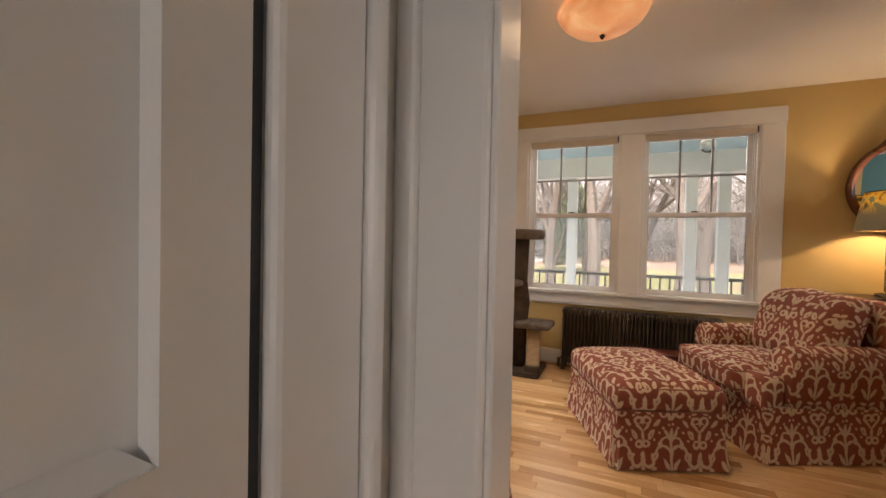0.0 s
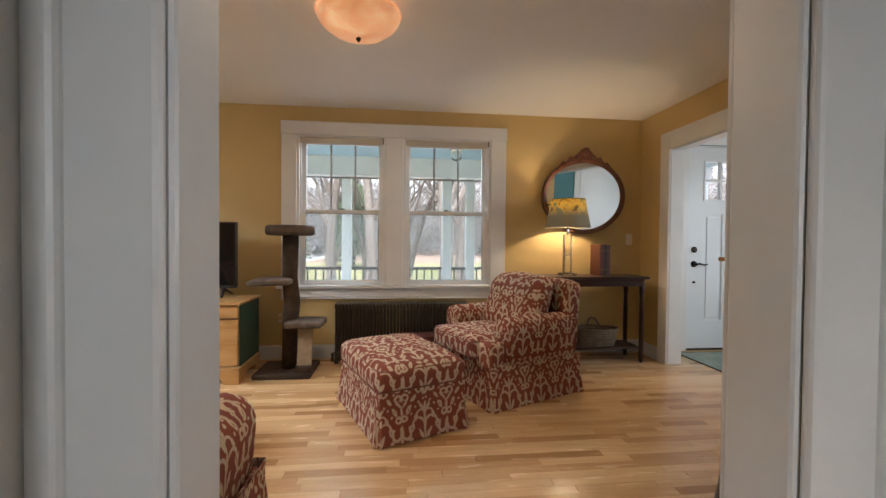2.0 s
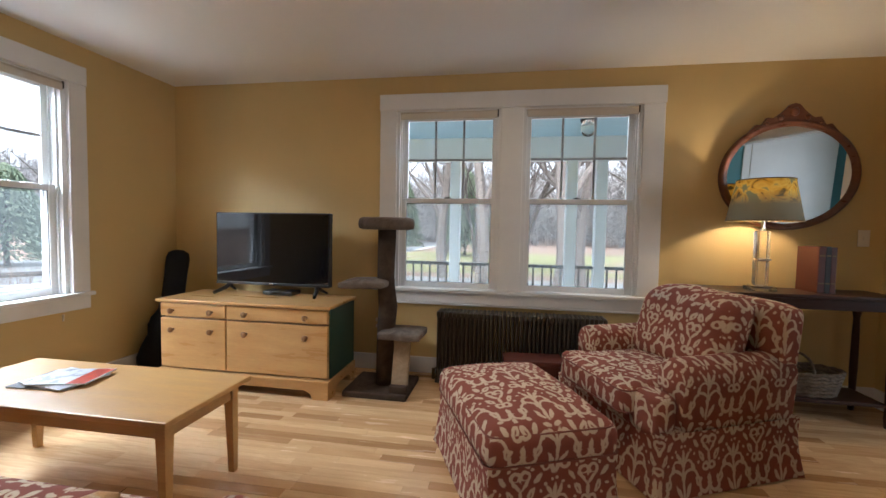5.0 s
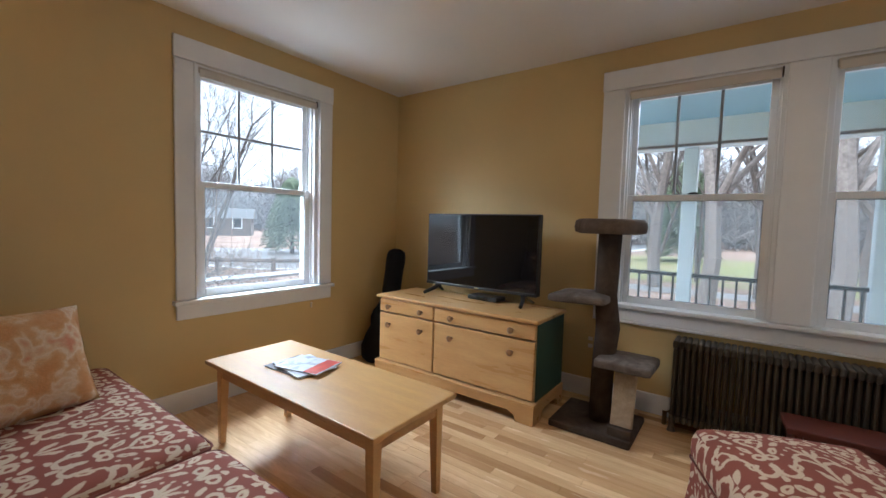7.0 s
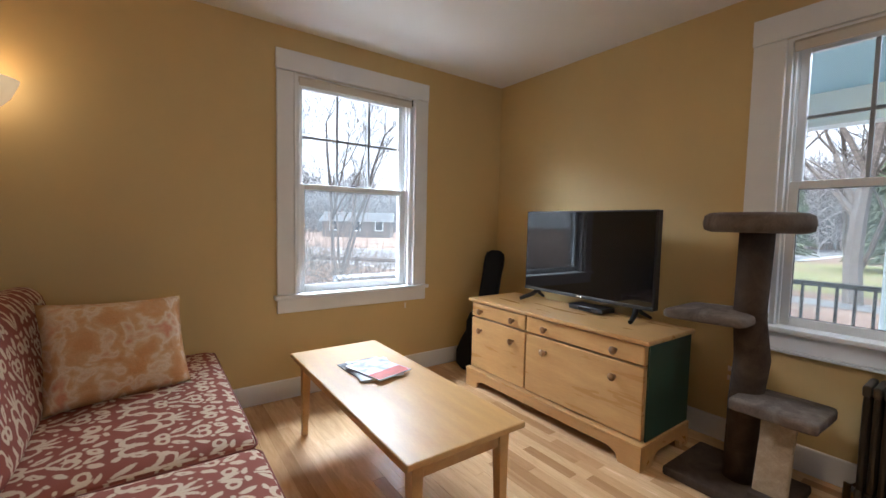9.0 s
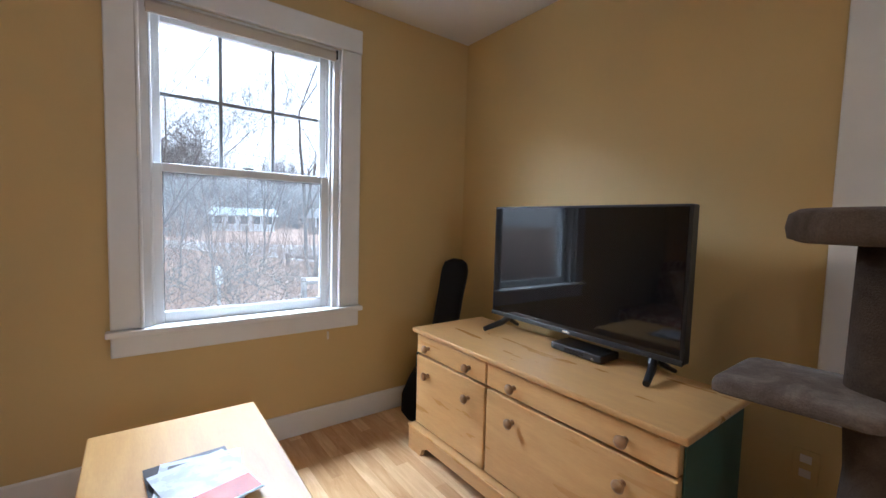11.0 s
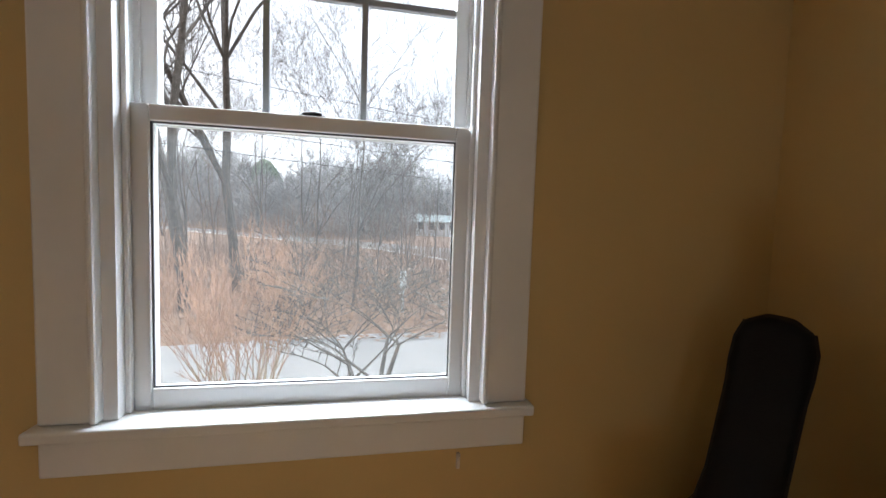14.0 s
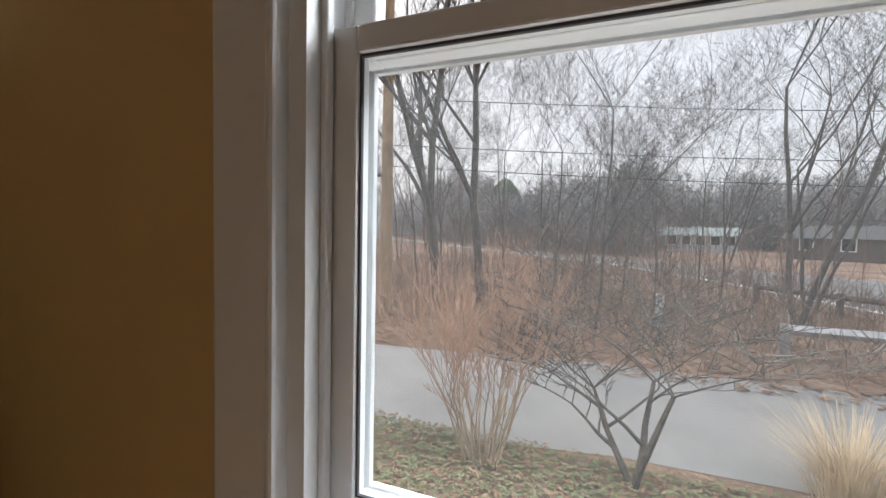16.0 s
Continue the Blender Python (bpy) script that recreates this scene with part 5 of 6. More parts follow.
# wall sconce
sc = thing("wall_sconce", "brass swing-arm wall sconce with ribbed glass shade, lit", "wall lamp", pose(0.0, -3.335, 1.515))
part("backplate", bm_lathe([(0.055, 0.0), (0.052, 0.012), (0.03, 0.02), (0.0, 0.022)], 24), M_BRASS, sc, at=pose(0, 0, 0.0, 0, 90))
part("arm", bm_tube([(0.01, 0, 0.0), (0.06, 0.03, -0.015), (0.11, 0.075, -0.02), (0.15, 0.11, 0.0), (0.15, 0.11, 0.05)], 0.008, 10), M_BRASS, sc, smooth=True)
part("socket", bm_lathe([(0.014, 0.03), (0.026, 0.05), (0.026, 0.09), (0.035, 0.105)], 16), M_BRASS, sc, at=pose(0.15, 0.11, 0.05))
part("switch_key", bm_tube([(0.15, 0.11, 0.11), (0.15, 0.16, 0.11)], 0.004, 8), M_BRASS, sc)
bm = bmesh.new()
rings = []
for r, z in ((0.036, 0.15), (0.06, 0.165), (0.095, 0.21), (0.125, 0.285), (0.122, 0.287), (0.09, 0.213), (0.055, 0.17)):
    rings.append([bm.verts.new((0.15 + (r + (0.003 if k % 2 else -0.003)) * math.cos(k * math.tau / 56), 0.11 + (r + (0.003 if k % 2 else -0.003)) * math.sin(k * math.tau / 56), z + 0.0)) for k in range(56)])
for a, c in zip(rings, rings[1:]):
    for k in range(56):
        bm.faces.new((a[k], a[(k + 1) % 56], c[(k + 1) % 56], c[k]))
part("shade", bm, M_SCONCE, sc, "ribbed bell glass shade", smooth=True).visible_shadow = False

# by the hall opening: dark drop-leaf table and the back of a chair
dt = thing("storage_chest", "dark-stained low wooden chest by the half wall", "chest", pose(4.53, -2.47, 0, 0, 0, -4))
part("body", bm_box(0.015, 0.72, -0.42, -0.015, 0.03, 0.425, bevel=0.004), M_DARKWOOD, dt)
part("lid", bm_box(0.0, 0.735, -0.435, 0.0, 0.4255, 0.45, bevel=0.007), M_DARKWOOD, dt)
for d in ((0.012, 0.05, -0.423, -0.38), (0.012, 0.05, -0.05, -0.012), (0.685, 0.723, -0.423, -0.38), (0.685, 0.723, -0.05, -0.012)):
    part("foot", bm_box(*d, 0.0, 0.0295), M_DARKWOOD, dt)
part("panel", bm_box(0.008, 0.0148, -0.36, -0.08, 0.09, 0.37, bevel=0.002), M_DARKWOOD, dt)
bg = thing("backpack", "black padded bag standing on a dark mat", "bag", pose(4.36, -2.74, 0.008, 0, 0, -35))
part("body", bm_soft(0.30, 0.18, 0.36, 0.07, 0.02, 8, 0.01, 2, 0.15), M_LEATHER, bg, smooth=True)
part("pocket", bm_soft(0.22, 0.06, 0.18, 0.025, 0.0, 6), M_LEATHER, bg, smooth=True, at=pose(0.01, -0.10, 0.02))
part("handle", bm_tube([(0.02, 0, 0.35), (0.03, 0, 0.40), (0.09, 0, 0.40), (0.10, 0, 0.35)], 0.009, 8), M_CASE, bg)
fm = thing("floor_mat", "flat dark woven floor mat", "mat")
part("field", bm_box(4.12, 4.52, -3.05, -2.40, 0.0, 0.007, bevel=0.002), M_CASE, fm)
# entry
rg = thing("door_mat", "pale green entry rug with dark border", "rug", pose(0, 0, 0))
part("field", bm_box(5.962, 7.078, -0.708, -0.112, 0.0, 0.009, bevel=0.002), M_RUG, rg)
for d in ((5.95, 7.09, -0.72, -0.709), (5.95, 7.09, -0.111, -0.10), (5.95, 5.961, -0.708, -0.112), (7.079, 7.09, -0.708, -0.112)):
    part("border", bm_box(*d, 0.0, 0.010, bevel=0.002), M_RUGEDGE, rg)
pc = thing("wall_picture", "pale framed picture on the teal wall", "picture", pose(7.648, -0.22, 1.70))
part("frame", bm_box(-0.022, 0.0, -0.20, 0.10, -0.31, 0.31, bevel=0.004), M_TRIM, pc)
part("sheet", bm_box(-0.0245, -0.0215, -0.16, 0.06, -0.26, 0.26), M_CANVAS, pc)
sw = thing("light_switch", "ivory light switch plate on the wall", "switch", pose(5.47, -0.001, 1.19))
part("plate", bm_box(-0.036, 0.036, -0.006, 0.0, -0.058, 0.058, bevel=0.002), M_SWITCH, sw)
part("toggle", bm_box(-0.006, 0.006, -0.013, -0.006, -0.012, 0.012, bevel=0.001), M_SWITCH, sw)
ck = thing("cord_cleat", "small white cord cleat under the window apron", "cleat", pose(0.001, -0.988, 0.545))
part("body", bm_box(0.0, 0.012, -0.005, 0.005, -0.022, 0.022, bevel=0.003), M_SWITCH, ck)
part("hook", bm_tube([(0.010, 0, 0.012), (0.018, 0, 0.016), (0.020, 0, 0.022)], 0.003, 8), M_SWITCH, ck)
ou = thing("wall_outlet", "yellowed outlet plate low on the wall", "outlet", pose(1.93, -0.001, 0.40))
part("plate", bm_box(-0.036, 0.036, -0.006, 0.0, -0.058, 0.058, bevel=0.002), M_YELLOW, ou)
for z in (-0.026, 0.026):
    part("socket", bm_box(-0.016, 0.016, -0.008, -0.006, z - 0.014, z + 0.014, bevel=0.001), M_SWITCH, ou)


# ---- outdoors ----
GZ = -0.90
bm = bmesh.new()
bmesh.ops.create_grid(bm, x_segments=60, y_segments=60, size=400)
for v in bm.verts:
    far = max(0, math.hypot(v.co.x, v.co.y) - 70)
    v.co.z = GZ - 0.002 * far
tagged(part("ground", bm, M_LITTER), "brown leaf litter over winter ground", "ground", kind="structure")


def strip(name, label, category, pts, width, z, material):
    """A paved or planted band along a line of points, of one width or one for each point."""
    bm = bmesh.new()
    rows = []
    for i, p in enumerate(pts):
        a, c = Vector(pts[max(0, i - 1)]), Vector(pts[min(len(pts) - 1, i + 1)])
        d = (c - a).normalized()
        s = Vector((-d.y, d.x))
        w = width[i] if isinstance(width, tuple) else width
        rows.append([bm.verts.new((*(Vector(p) + s * w * k), z)) for k in (0, 1)])
    for a, c in zip(rows, rows[1:]):
        bm.faces.new((a[0], a[1], c[1], c[0]))
    return tagged(part(name, bm, material), label, category, kind="structure")


strip("driveway", "damp grey asphalt driveway", "driveway", [(-2.2, -30), (-2.7, -8), (-3.15, -3.75), (-3.6, -1.2), (-3.65, 1.0), (-3.9, 6), (-5.0, 14), (-9, 22)], 2.9, GZ + 0.006, M_ASPHALT)
ROAD = [(-150, -105), (-90, -53), (-30, -1), (-20, 3.8), (-13.5, 6.0), (-9, 12), (-6, 24), (-5, 60)]
strip("road", "grey asphalt road beyond the bank", "road", ROAD, (5, 5, 6, 11, 12, 10, 8, 8), GZ + 0.012, M_ROADWAY)
strip("road_line", "white road edge line", "road", [(x - 0.1, y + 0.2) for x, y in ROAD], 0.35, GZ + 0.018, M_PAINTLINE)
bm = bmesh.new()
bmesh.ops.create_grid(bm, x_segments=2, y_segments=2, size=1, matrix=Matrix.Translation((2, 25, GZ + 0.008)) @ Matrix.Diagonal((22, 9, 1, 1)))
tagged(part("lawn", bm, M_LAWN), "patchy green and brown winter lawn", "lawn", kind="structure")
strip("front_path", "pale grey paved path across the front yard", "road", [(30, 14.6), (10, 14.2), (-12, 14.0)], 1.5, GZ + 0.016, M_ROADWAY)

rng = random.Random(7)


def leaf_scatter(name, label, category, count, area, size, material, lift=0.03):
    """Small curled leaves lying over a patch of ground."""
    vs, fs = [], []
    x0, x1, y0, y1 = area
    for _ in range(count):
        x, y = rng.uniform(x0, x1), rng.uniform(y0, y1)
        a, s = rng.uniform(0, math.tau), size * rng.uniform(0.6, 1.4)
        z = GZ + 0.01 + rng.random() * lift
        dx, dy, t = math.cos(a) * s, math.sin(a) * s, s * rng.uniform(-0.5, 0.7)
        k = len(vs)
        vs += [(x - dx, y - dy, z), (x - dy * 0.5, y + dx * 0.5, z + abs(t) * 0.6), (x + dx, y + dy, z + t * 0.3), (x + dy * 0.5, y - dx * 0.5, z + abs(t) * 0.4)]
        fs.append((k, k + 1, k + 2, k + 3))
    me = bpy.data.meshes.new(name)
    me.from_pydata(vs, [], fs)
    me.materials.append(material)
    return tagged(new(name, me), label, category, kind="stuff")


leaf_scatter("ground_ivy", "low green ivy and weeds under the window", "ground cover", 34000, (-3.45, -0.3, -6, 3), 0.024, M_IVY, 0.05)
leaf_scatter("fallen_leaves", "dry brown leaves on the ground", "leaves", 14000, (-3.5, -0.3, -6, 3), 0.026, M_LEAF, 0.055)
leaf_scatter("fallen_leaves", "dry brown leaves over the bank", "leaves", 16000, (-16, -6.0, -12, 5), 0.06, M_LEAF, 0.06)


def tree_mesh(seed, height, radius, levels, spread, trunks=1, lean=0.0, split=(3, 5), up=0.35, twist=0.5, reach=(0.42, 0.66), foot=None, thin=0.03):
    """Bare limbs as tapered tubes: returns thick wood and fine wood as vertex and face lists."""
    r = random.Random(seed)
    out = [([], []), ([], [])]

    def tube(p, q, ra, rb, fine):
        vs, fs = out[fine]
        sides = 4 if fine else 7
        ra, rb = max(ra, 0.0026), max(rb, 0.0018)
        d = (q - p).normalized()
        s = d.cross(Vector((0, 0, 1)) if abs(d.z) < 0.9 else Vector((1, 0, 0))).normalized()
        u = s.cross(d)
        k = len(vs)
        for c, rad in ((p, ra), (q, rb)):
            for i in range(sides):
                a = i * math.tau / sides
                vs.append(tuple(c + rad * (math.cos(a) * s + math.sin(a) * u)))
        for i in range(sides):
            j = (i + 1) % sides
            fs.append((k + i, k + j, k + sides + j, k + sides + i))

    def grow(p, d, length, rad, level):
        seg = 5 if level == 0 else 3
        for i in range(seg):
            f = i / seg
            d = (d + Vector((r.uniform(-1, 1), r.uniform(-1, 1), r.uniform(-0.4, 1) * up)) * 0.13 * (1 + twist * level)).normalized()
            q = p + d * length / seg
            ra, rb = rad * (1 - 0.55 * f), rad * (1 - 0.55 * (f + 1 / seg))
            tube(p, q, ra, rb, rad < thin)
            p = q
            if level < levels and (level > 0 or i >= 1):
                for _ in range(r.randint(*split) if i == seg - 1 else r.randint(0, split[0] - 1)):
                    a = r.uniform(0, math.tau)
                    s = Vector((math.cos(a), math.sin(a), 0))
                    nd = (d * (1 - spread * 0.6) + s * spread + Vector((0, 0, up * 0.5))).normalized()
                    grow(p, nd, length * r.uniform(*reach), rb * r.uniform(0.5, 0.72), level + 1)

    for k in range(trunks):
        a = k * math.tau / max(1, trunks) + r.uniform(0, 1)
        o = lean if trunks > 1 else lean * 0.5
        f = 0.10 * radius if foot is None else foot * r.random() ** 0.5
        grow(Vector((f * math.cos(a), f * math.sin(a), 0)), Vector((o * math.cos(a), o * math.sin(a), 1)).normalized(), height * r.uniform(0.5, 0.62), radius, 0)
    return out


def tree(name, label, at, data, bark=M_BARK, twig=M_BARK, group="", category="tree", size=(1, 1, 1)):
    t = thing(name, label, category, at, group)
    t.scale = size
    for pname, (vs, fs), m in (("trunk", data[0], bark), ("crown", data[1], twig)):
        if fs:
            me = bpy.data.meshes.new(pname)
            me.from_pydata(vs, [], fs)
            me.materials.append(m)
            ob = new(pname, me)
            ob.parent = t
    return t


# the small ornamental tree and the shrub before the west window
tree("ornamental_tree", "small bare multi-stemmed ornamental tree by the driveway", pose(-3.15, -1.12, GZ - 0.02), tree_mesh(8, 1.25, 0.028, 4, 0.74, 3, 0.40, (2, 4), 0.26, 0.7, (0.55, 0.82)), size=(1.15, 1.3, 1.25))
tree("forsythia_shrub", "bare shrub of many pale stems with russet shoots", pose(-3.05, -2.36, GZ - 0.02), tree_mesh(21, 1.58, 0.0105, 3, 0.34, 26, 0.30, (2, 3), 0.55, 0.45, (0.45, 0.70), 0.17, 0.0052), M_CANE, M_RUSSET, category="shrub")

gr = thing("ornamental_grass", "clump of dry straw-coloured ornamental grass", "grass", pose(-3.55, 0.42, GZ))
vs, fs = [], []
for k in range(650):
    a, r0 = rng.uniform(0, math.tau), rng.random() * 0.24
    h, o = rng.uniform(0.3, 0.80), rng.uniform(0.08, 0.65)
    c, s = math.cos(a), math.sin(a)
    w = 0.005
    base = len(vs)
    for i, f in enumerate((0.0, 0.5, 1.0)):
        x, y, z = (r0 + o * f * f) * c, (r0 + o * f * f) * s, h * (f - 0.25 * f * f * o)
        vs += [(x - s * w * (1 - f * 0.8), y + c * w * (1 - f * 0.8), z), (x + s * w * (1 - f * 0.8), y - c * w * (1 - f * 0.8), z)]
    fs += [(base, base + 1, base + 3, base + 2), (base + 2, base + 3, base + 5, base + 4)]
me = bpy.data.meshes.new("blades")
me.from_pydata(vs, [], fs)
me.materials.append(M_STRAW)
ob = new("blades", me)
ob.parent = gr

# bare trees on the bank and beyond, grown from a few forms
FORMS = [tree("bare_tree", "tall bare deciduous tree on the leafy bank", pose(*p, GZ - 0.05, 0, 0, 0), tree_mesh(s, h, r, lv, sp, tk, ln), M_GLAREBARK if s == 15 else M_BARK, M_GLAREBARK if s == 15 else M_BARK, group="bare trees on the bank")
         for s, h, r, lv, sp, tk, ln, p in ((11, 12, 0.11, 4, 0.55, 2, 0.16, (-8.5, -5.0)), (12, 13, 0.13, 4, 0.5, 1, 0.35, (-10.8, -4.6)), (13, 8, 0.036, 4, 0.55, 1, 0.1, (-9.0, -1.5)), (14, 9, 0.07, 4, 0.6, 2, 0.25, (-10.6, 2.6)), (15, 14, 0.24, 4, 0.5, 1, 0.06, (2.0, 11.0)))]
SPOTS = [(-10.5, -2.6, 2, 0.9), (-12, -0.9, 2, 0.7), (-13, 1.2, 2, 0.8), (-12.5, -6.4, 2, 0.9), (-15, -8.5, 2, 1.1), (-14, -3.4, 2, 1.0), (-16, -2.0, 2, 1.1), (-11.5, -9.5, 2, 0.9),
         (-20, -6.0, 2, 1.3), (-22, -13, 2, 1.4), (-19, -9, 2, 1.2), (-12.2, 3.4, 3, 0.7), (-13.0, -2.0, 2, 0.8), (-34, 20, 1, 0.8), (-29, 22, 0, 0.9), (-17.5, -5.4, 2, 1.1), (-24, 4.5, 3, 0.9), (-13.5, 0.2, 2, 0.6), (-30, -17, 2, 1.2), (-36, -23, 3, 1.1), (-27, -11, 2, 1.3), (-24, -16, 2, 1.1), (-42, -20, 3, 1.2), (-15, 2.2, 2, 0.8), (-10, -0.2, 2, 0.55), (-18, 0.8, 2, 0.9), (-16.5, -7, 2, 0.8), (-33, -9, 2, 1.3), (-21, -2, 2, 1.0)]
for i, (x, y, k, s) in enumerate(SPOTS):
    t = copy_thing(FORMS[k], pose(x, y, GZ - 0.05, 0, 0, 67 * i))
    t.scale = (s, s, s)
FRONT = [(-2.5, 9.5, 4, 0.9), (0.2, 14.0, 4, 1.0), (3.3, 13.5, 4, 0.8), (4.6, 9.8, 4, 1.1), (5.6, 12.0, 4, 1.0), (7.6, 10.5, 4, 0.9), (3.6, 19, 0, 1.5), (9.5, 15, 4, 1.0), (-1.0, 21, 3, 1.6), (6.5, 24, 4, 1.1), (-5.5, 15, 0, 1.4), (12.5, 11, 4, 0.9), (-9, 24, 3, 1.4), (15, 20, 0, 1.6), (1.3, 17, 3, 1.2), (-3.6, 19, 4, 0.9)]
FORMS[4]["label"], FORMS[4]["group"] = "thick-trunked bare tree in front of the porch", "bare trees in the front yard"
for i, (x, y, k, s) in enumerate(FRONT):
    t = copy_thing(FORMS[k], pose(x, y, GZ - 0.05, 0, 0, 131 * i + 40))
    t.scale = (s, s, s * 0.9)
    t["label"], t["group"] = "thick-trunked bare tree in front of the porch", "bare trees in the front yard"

# far woods, one mass of slender trunks and twigs
vs, fs = [], []


def sliver(p, q, r):
    k = len(vs)
    d = (q - p).normalized()
    s = d.cross(Vector((0.3, 0.9, 0.1))).normalized()
    u = s.cross(d)
    for c, rr in ((p, r), (q, r * 0.35)):
        vs.extend(tuple(c + rr * (math.cos(j * 2.094) * s + math.sin(j * 2.094) * u)) for j in range(3))
    fs.extend((k + j, k + (j + 1) % 3, k + 3 + (j + 1) % 3, k + 3 + j) for j in range(3))


for i in range(6000):
    if rng.random() < 0.75:
        ang = rng.uniform(radians(118), radians(235))
        dist = rng.uniform(42, 130) if ang < 3.45 else rng.uniform(80, 190)
        x, y = dist * math.cos(ang), dist * math.sin(ang)
        if y < 8 + (x + 30) * 0.867 or (ang < 3.06 and dist < 74):
            continue
    else:
        ang, dist = rng.uniform(radians(35), radians(110)), rng.uniform(55, 110)
    p = Vector((dist * math.cos(ang), dist * math.sin(ang), GZ))
    h = (4 + 0.085 * dist) * rng.uniform(0.75, 1.15) * (1.0 + 0.45 * noise.noise((ang * 7, 0, 0))) * (1.0 if ang > 2.06 else 1.25)
    top = p + Vector((rng.uniform(-1.5, 1.5), rng.uniform(-1.5, 1.5), h))
    sliver(p, top, rng.uniform(0.05, 0.11))
    for _ in range(70):
        f = rng.uniform(0.03, 0.98)
        b0 = p.lerp(top, f)
        b1 = b0 + Vector((rng.uniform(-3, 3), rng.uniform(-3, 3), rng.uniform(0.2, 2.6))) * (1.15 - 0.7 * f)
        k, w_ = len(vs), Vector((rng.uniform(-1, 1), rng.uniform(-1, 1), 0.3)) * rng.uniform(0.05, 0.12)
        vs.extend((tuple(b0 - w_), tuple(b0 + w_), tuple(b1)))
        fs.append((k, k + 1, k + 2))
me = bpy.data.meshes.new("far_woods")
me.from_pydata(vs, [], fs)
me.materials.append(M_HAZEWOOD)
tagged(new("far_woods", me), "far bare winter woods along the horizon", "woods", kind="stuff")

# thicket of thin russet twigs on the bank
vs, fs = [], []
for i in range(1700):
    x, y = rng.uniform(-24, -6.6), rng.uniform(-13, 7)
    if y > 3.2 and x > -9.5:
        continue
    for _ in range(3):
        p = Vector((x + rng.uniform(-0.2, 0.2), y + rng.uniform(-0.2, 0.2), GZ))
        q = p + Vector((rng.uniform(-0.4, 0.4), rng.uniform(-0.4, 0.4), rng.uniform(0.3, 1.15)))
        sliver(p, q, 0.006)
        m_ = p.lerp(q, 0.6)
        sliver(m_, m_ + Vector((rng.uniform(-0.4, 0.4), rng.uniform(-0.4, 0.4), rng.uniform(0.1, 0.5))), 0.005)
for i in range(650):
    p = Vector((rng.uniform(-30, -7.2), rng.uniform(-16, 5), GZ))
    if p.y > 2.5 and p.x > -9.5:
        continue
    q = p + Vector((rng.uniform(-0.5, 0.5), rng.uniform(-0.5, 0.5), rng.uniform(1.3, 3.4)))
    sliver(p, q, rng.uniform(0.007, 0.014))
    for _ in range(7):
        m_ = p.lerp(q, rng.uniform(0.3, 0.95))
        sliver(m_, m_ + Vector((rng.uniform(-0.5, 0.5), rng.uniform(-0.5, 0.5), rng.uniform(0.2, 0.8))), 0.004)
me = bpy.data.meshes.new("brush")
me.from_pydata(vs, [], fs)
me.materials.append(M_TWIG)
tagged(new("brush", me), "tangle of thin russet brush on the bank", "brush", kind="stuff")


def evergreen(name, at, height, width, seed):
    t = thing(name, "dense dark green evergreen", "tree", at, "evergreens")
    part("trunk", bm_lathe([(0.12, 0), (0.04, height * 0.9)], 8), M_BARK, t)
    r = random.Random(seed)
    v2, f2 = [], []
    for i in range(7000):
        f = r.random() ** 0.7
        a = r.uniform(0, math.tau)
        w = width * (1 - f) ** 0.5 * r.uniform(0.5, 1.1)
        z = height * (0.05 + 0.95 * f)
        x, y = w * math.cos(a), w * math.sin(a)
        s = r.uniform(0.05, 0.11) * height / 4
        k = len(v2)
        v2 += [(x * 0.75, y * 0.75, z + s * 0.4), (x - s * math.sin(a) * 0.6, y + s * math.cos(a) * 0.6, z), (x * 1.06, y * 1.06, z - s * 0.8), (x + s * math.sin(a) * 0.6, y - s * math.cos(a) * 0.6, z)]
        f2 += [(k, k + 1, k + 2), (k, k + 2, k + 3)]
    me2 = bpy.data.meshes.new("crown")
    me2.from_pydata(v2, [], f2)
    me2.materials.append(M_PINE)
    o = new("crown", me2)
    o.parent = t
    return t


evergreen("evergreen", pose(-20.4, 12.4, GZ), 4.8, 1.8, 1)
for k_, (x_, y_, h_) in enumerate(((-82, -20, 13), (-95, 10, 11))):
    evergreen("evergreen", pose(x_, y_, GZ - 0.05), h_, 5.5, 11 + k_)
evergreen("evergreen", pose(-0.6, 30, GZ), 7.0, 2.2, 2)
evergreen("evergreen", pose(-7.5, 34, GZ), 8.0, 2.4, 3)
evergreen("evergreen", pose(10.5, 18, GZ), 2.0, 1.4, 4)

# guard rail, pole, wires
grl = thing("guard_rail", "galvanised steel guard rail along the road", "guard rail")
GR = [(-7.9, 1.5), (-7.9, 3.3), (-8.0, 5.1)]
for (xa, ya), (xb, yb) in zip(GR, GR[1:]):
    part("rail", bm_tube([(xa, ya, GZ + 0.55), (xb, yb, GZ + 0.55)], 0.09, 6), M_GALV, grl)
for x, y in GR:
    part("post", bm_box(x - 0.14, x - 0.04, y - 0.06, y + 0.06, GZ, GZ + 0.62), M_GALV, grl)
wr = thing("timber_rail", "weathered dark timber rail fence beside the road", "fence")
WR = [(-15.2, 3.2), (-13.6, 4.6), (-12.0, 6.0), (-10.6, 8.0)]
for (xa, ya), (xb, yb) in zip(WR, WR[1:]):
    part("rail", bm_tube([(xa, ya, GZ + 0.5), (xb, yb, GZ + 0.5)], 0.08, 6), M_BARK, wr)
for x, y in WR:
    part("post", bm_tube([(x, y, GZ), (x, y, GZ + 0.62)], 0.09, 8), M_BARK, wr)
up_ = thing("utility_pole", "weathered wooden utility pole with a cross bracket", "utility pole", pose(-8.3, -6.3, GZ))
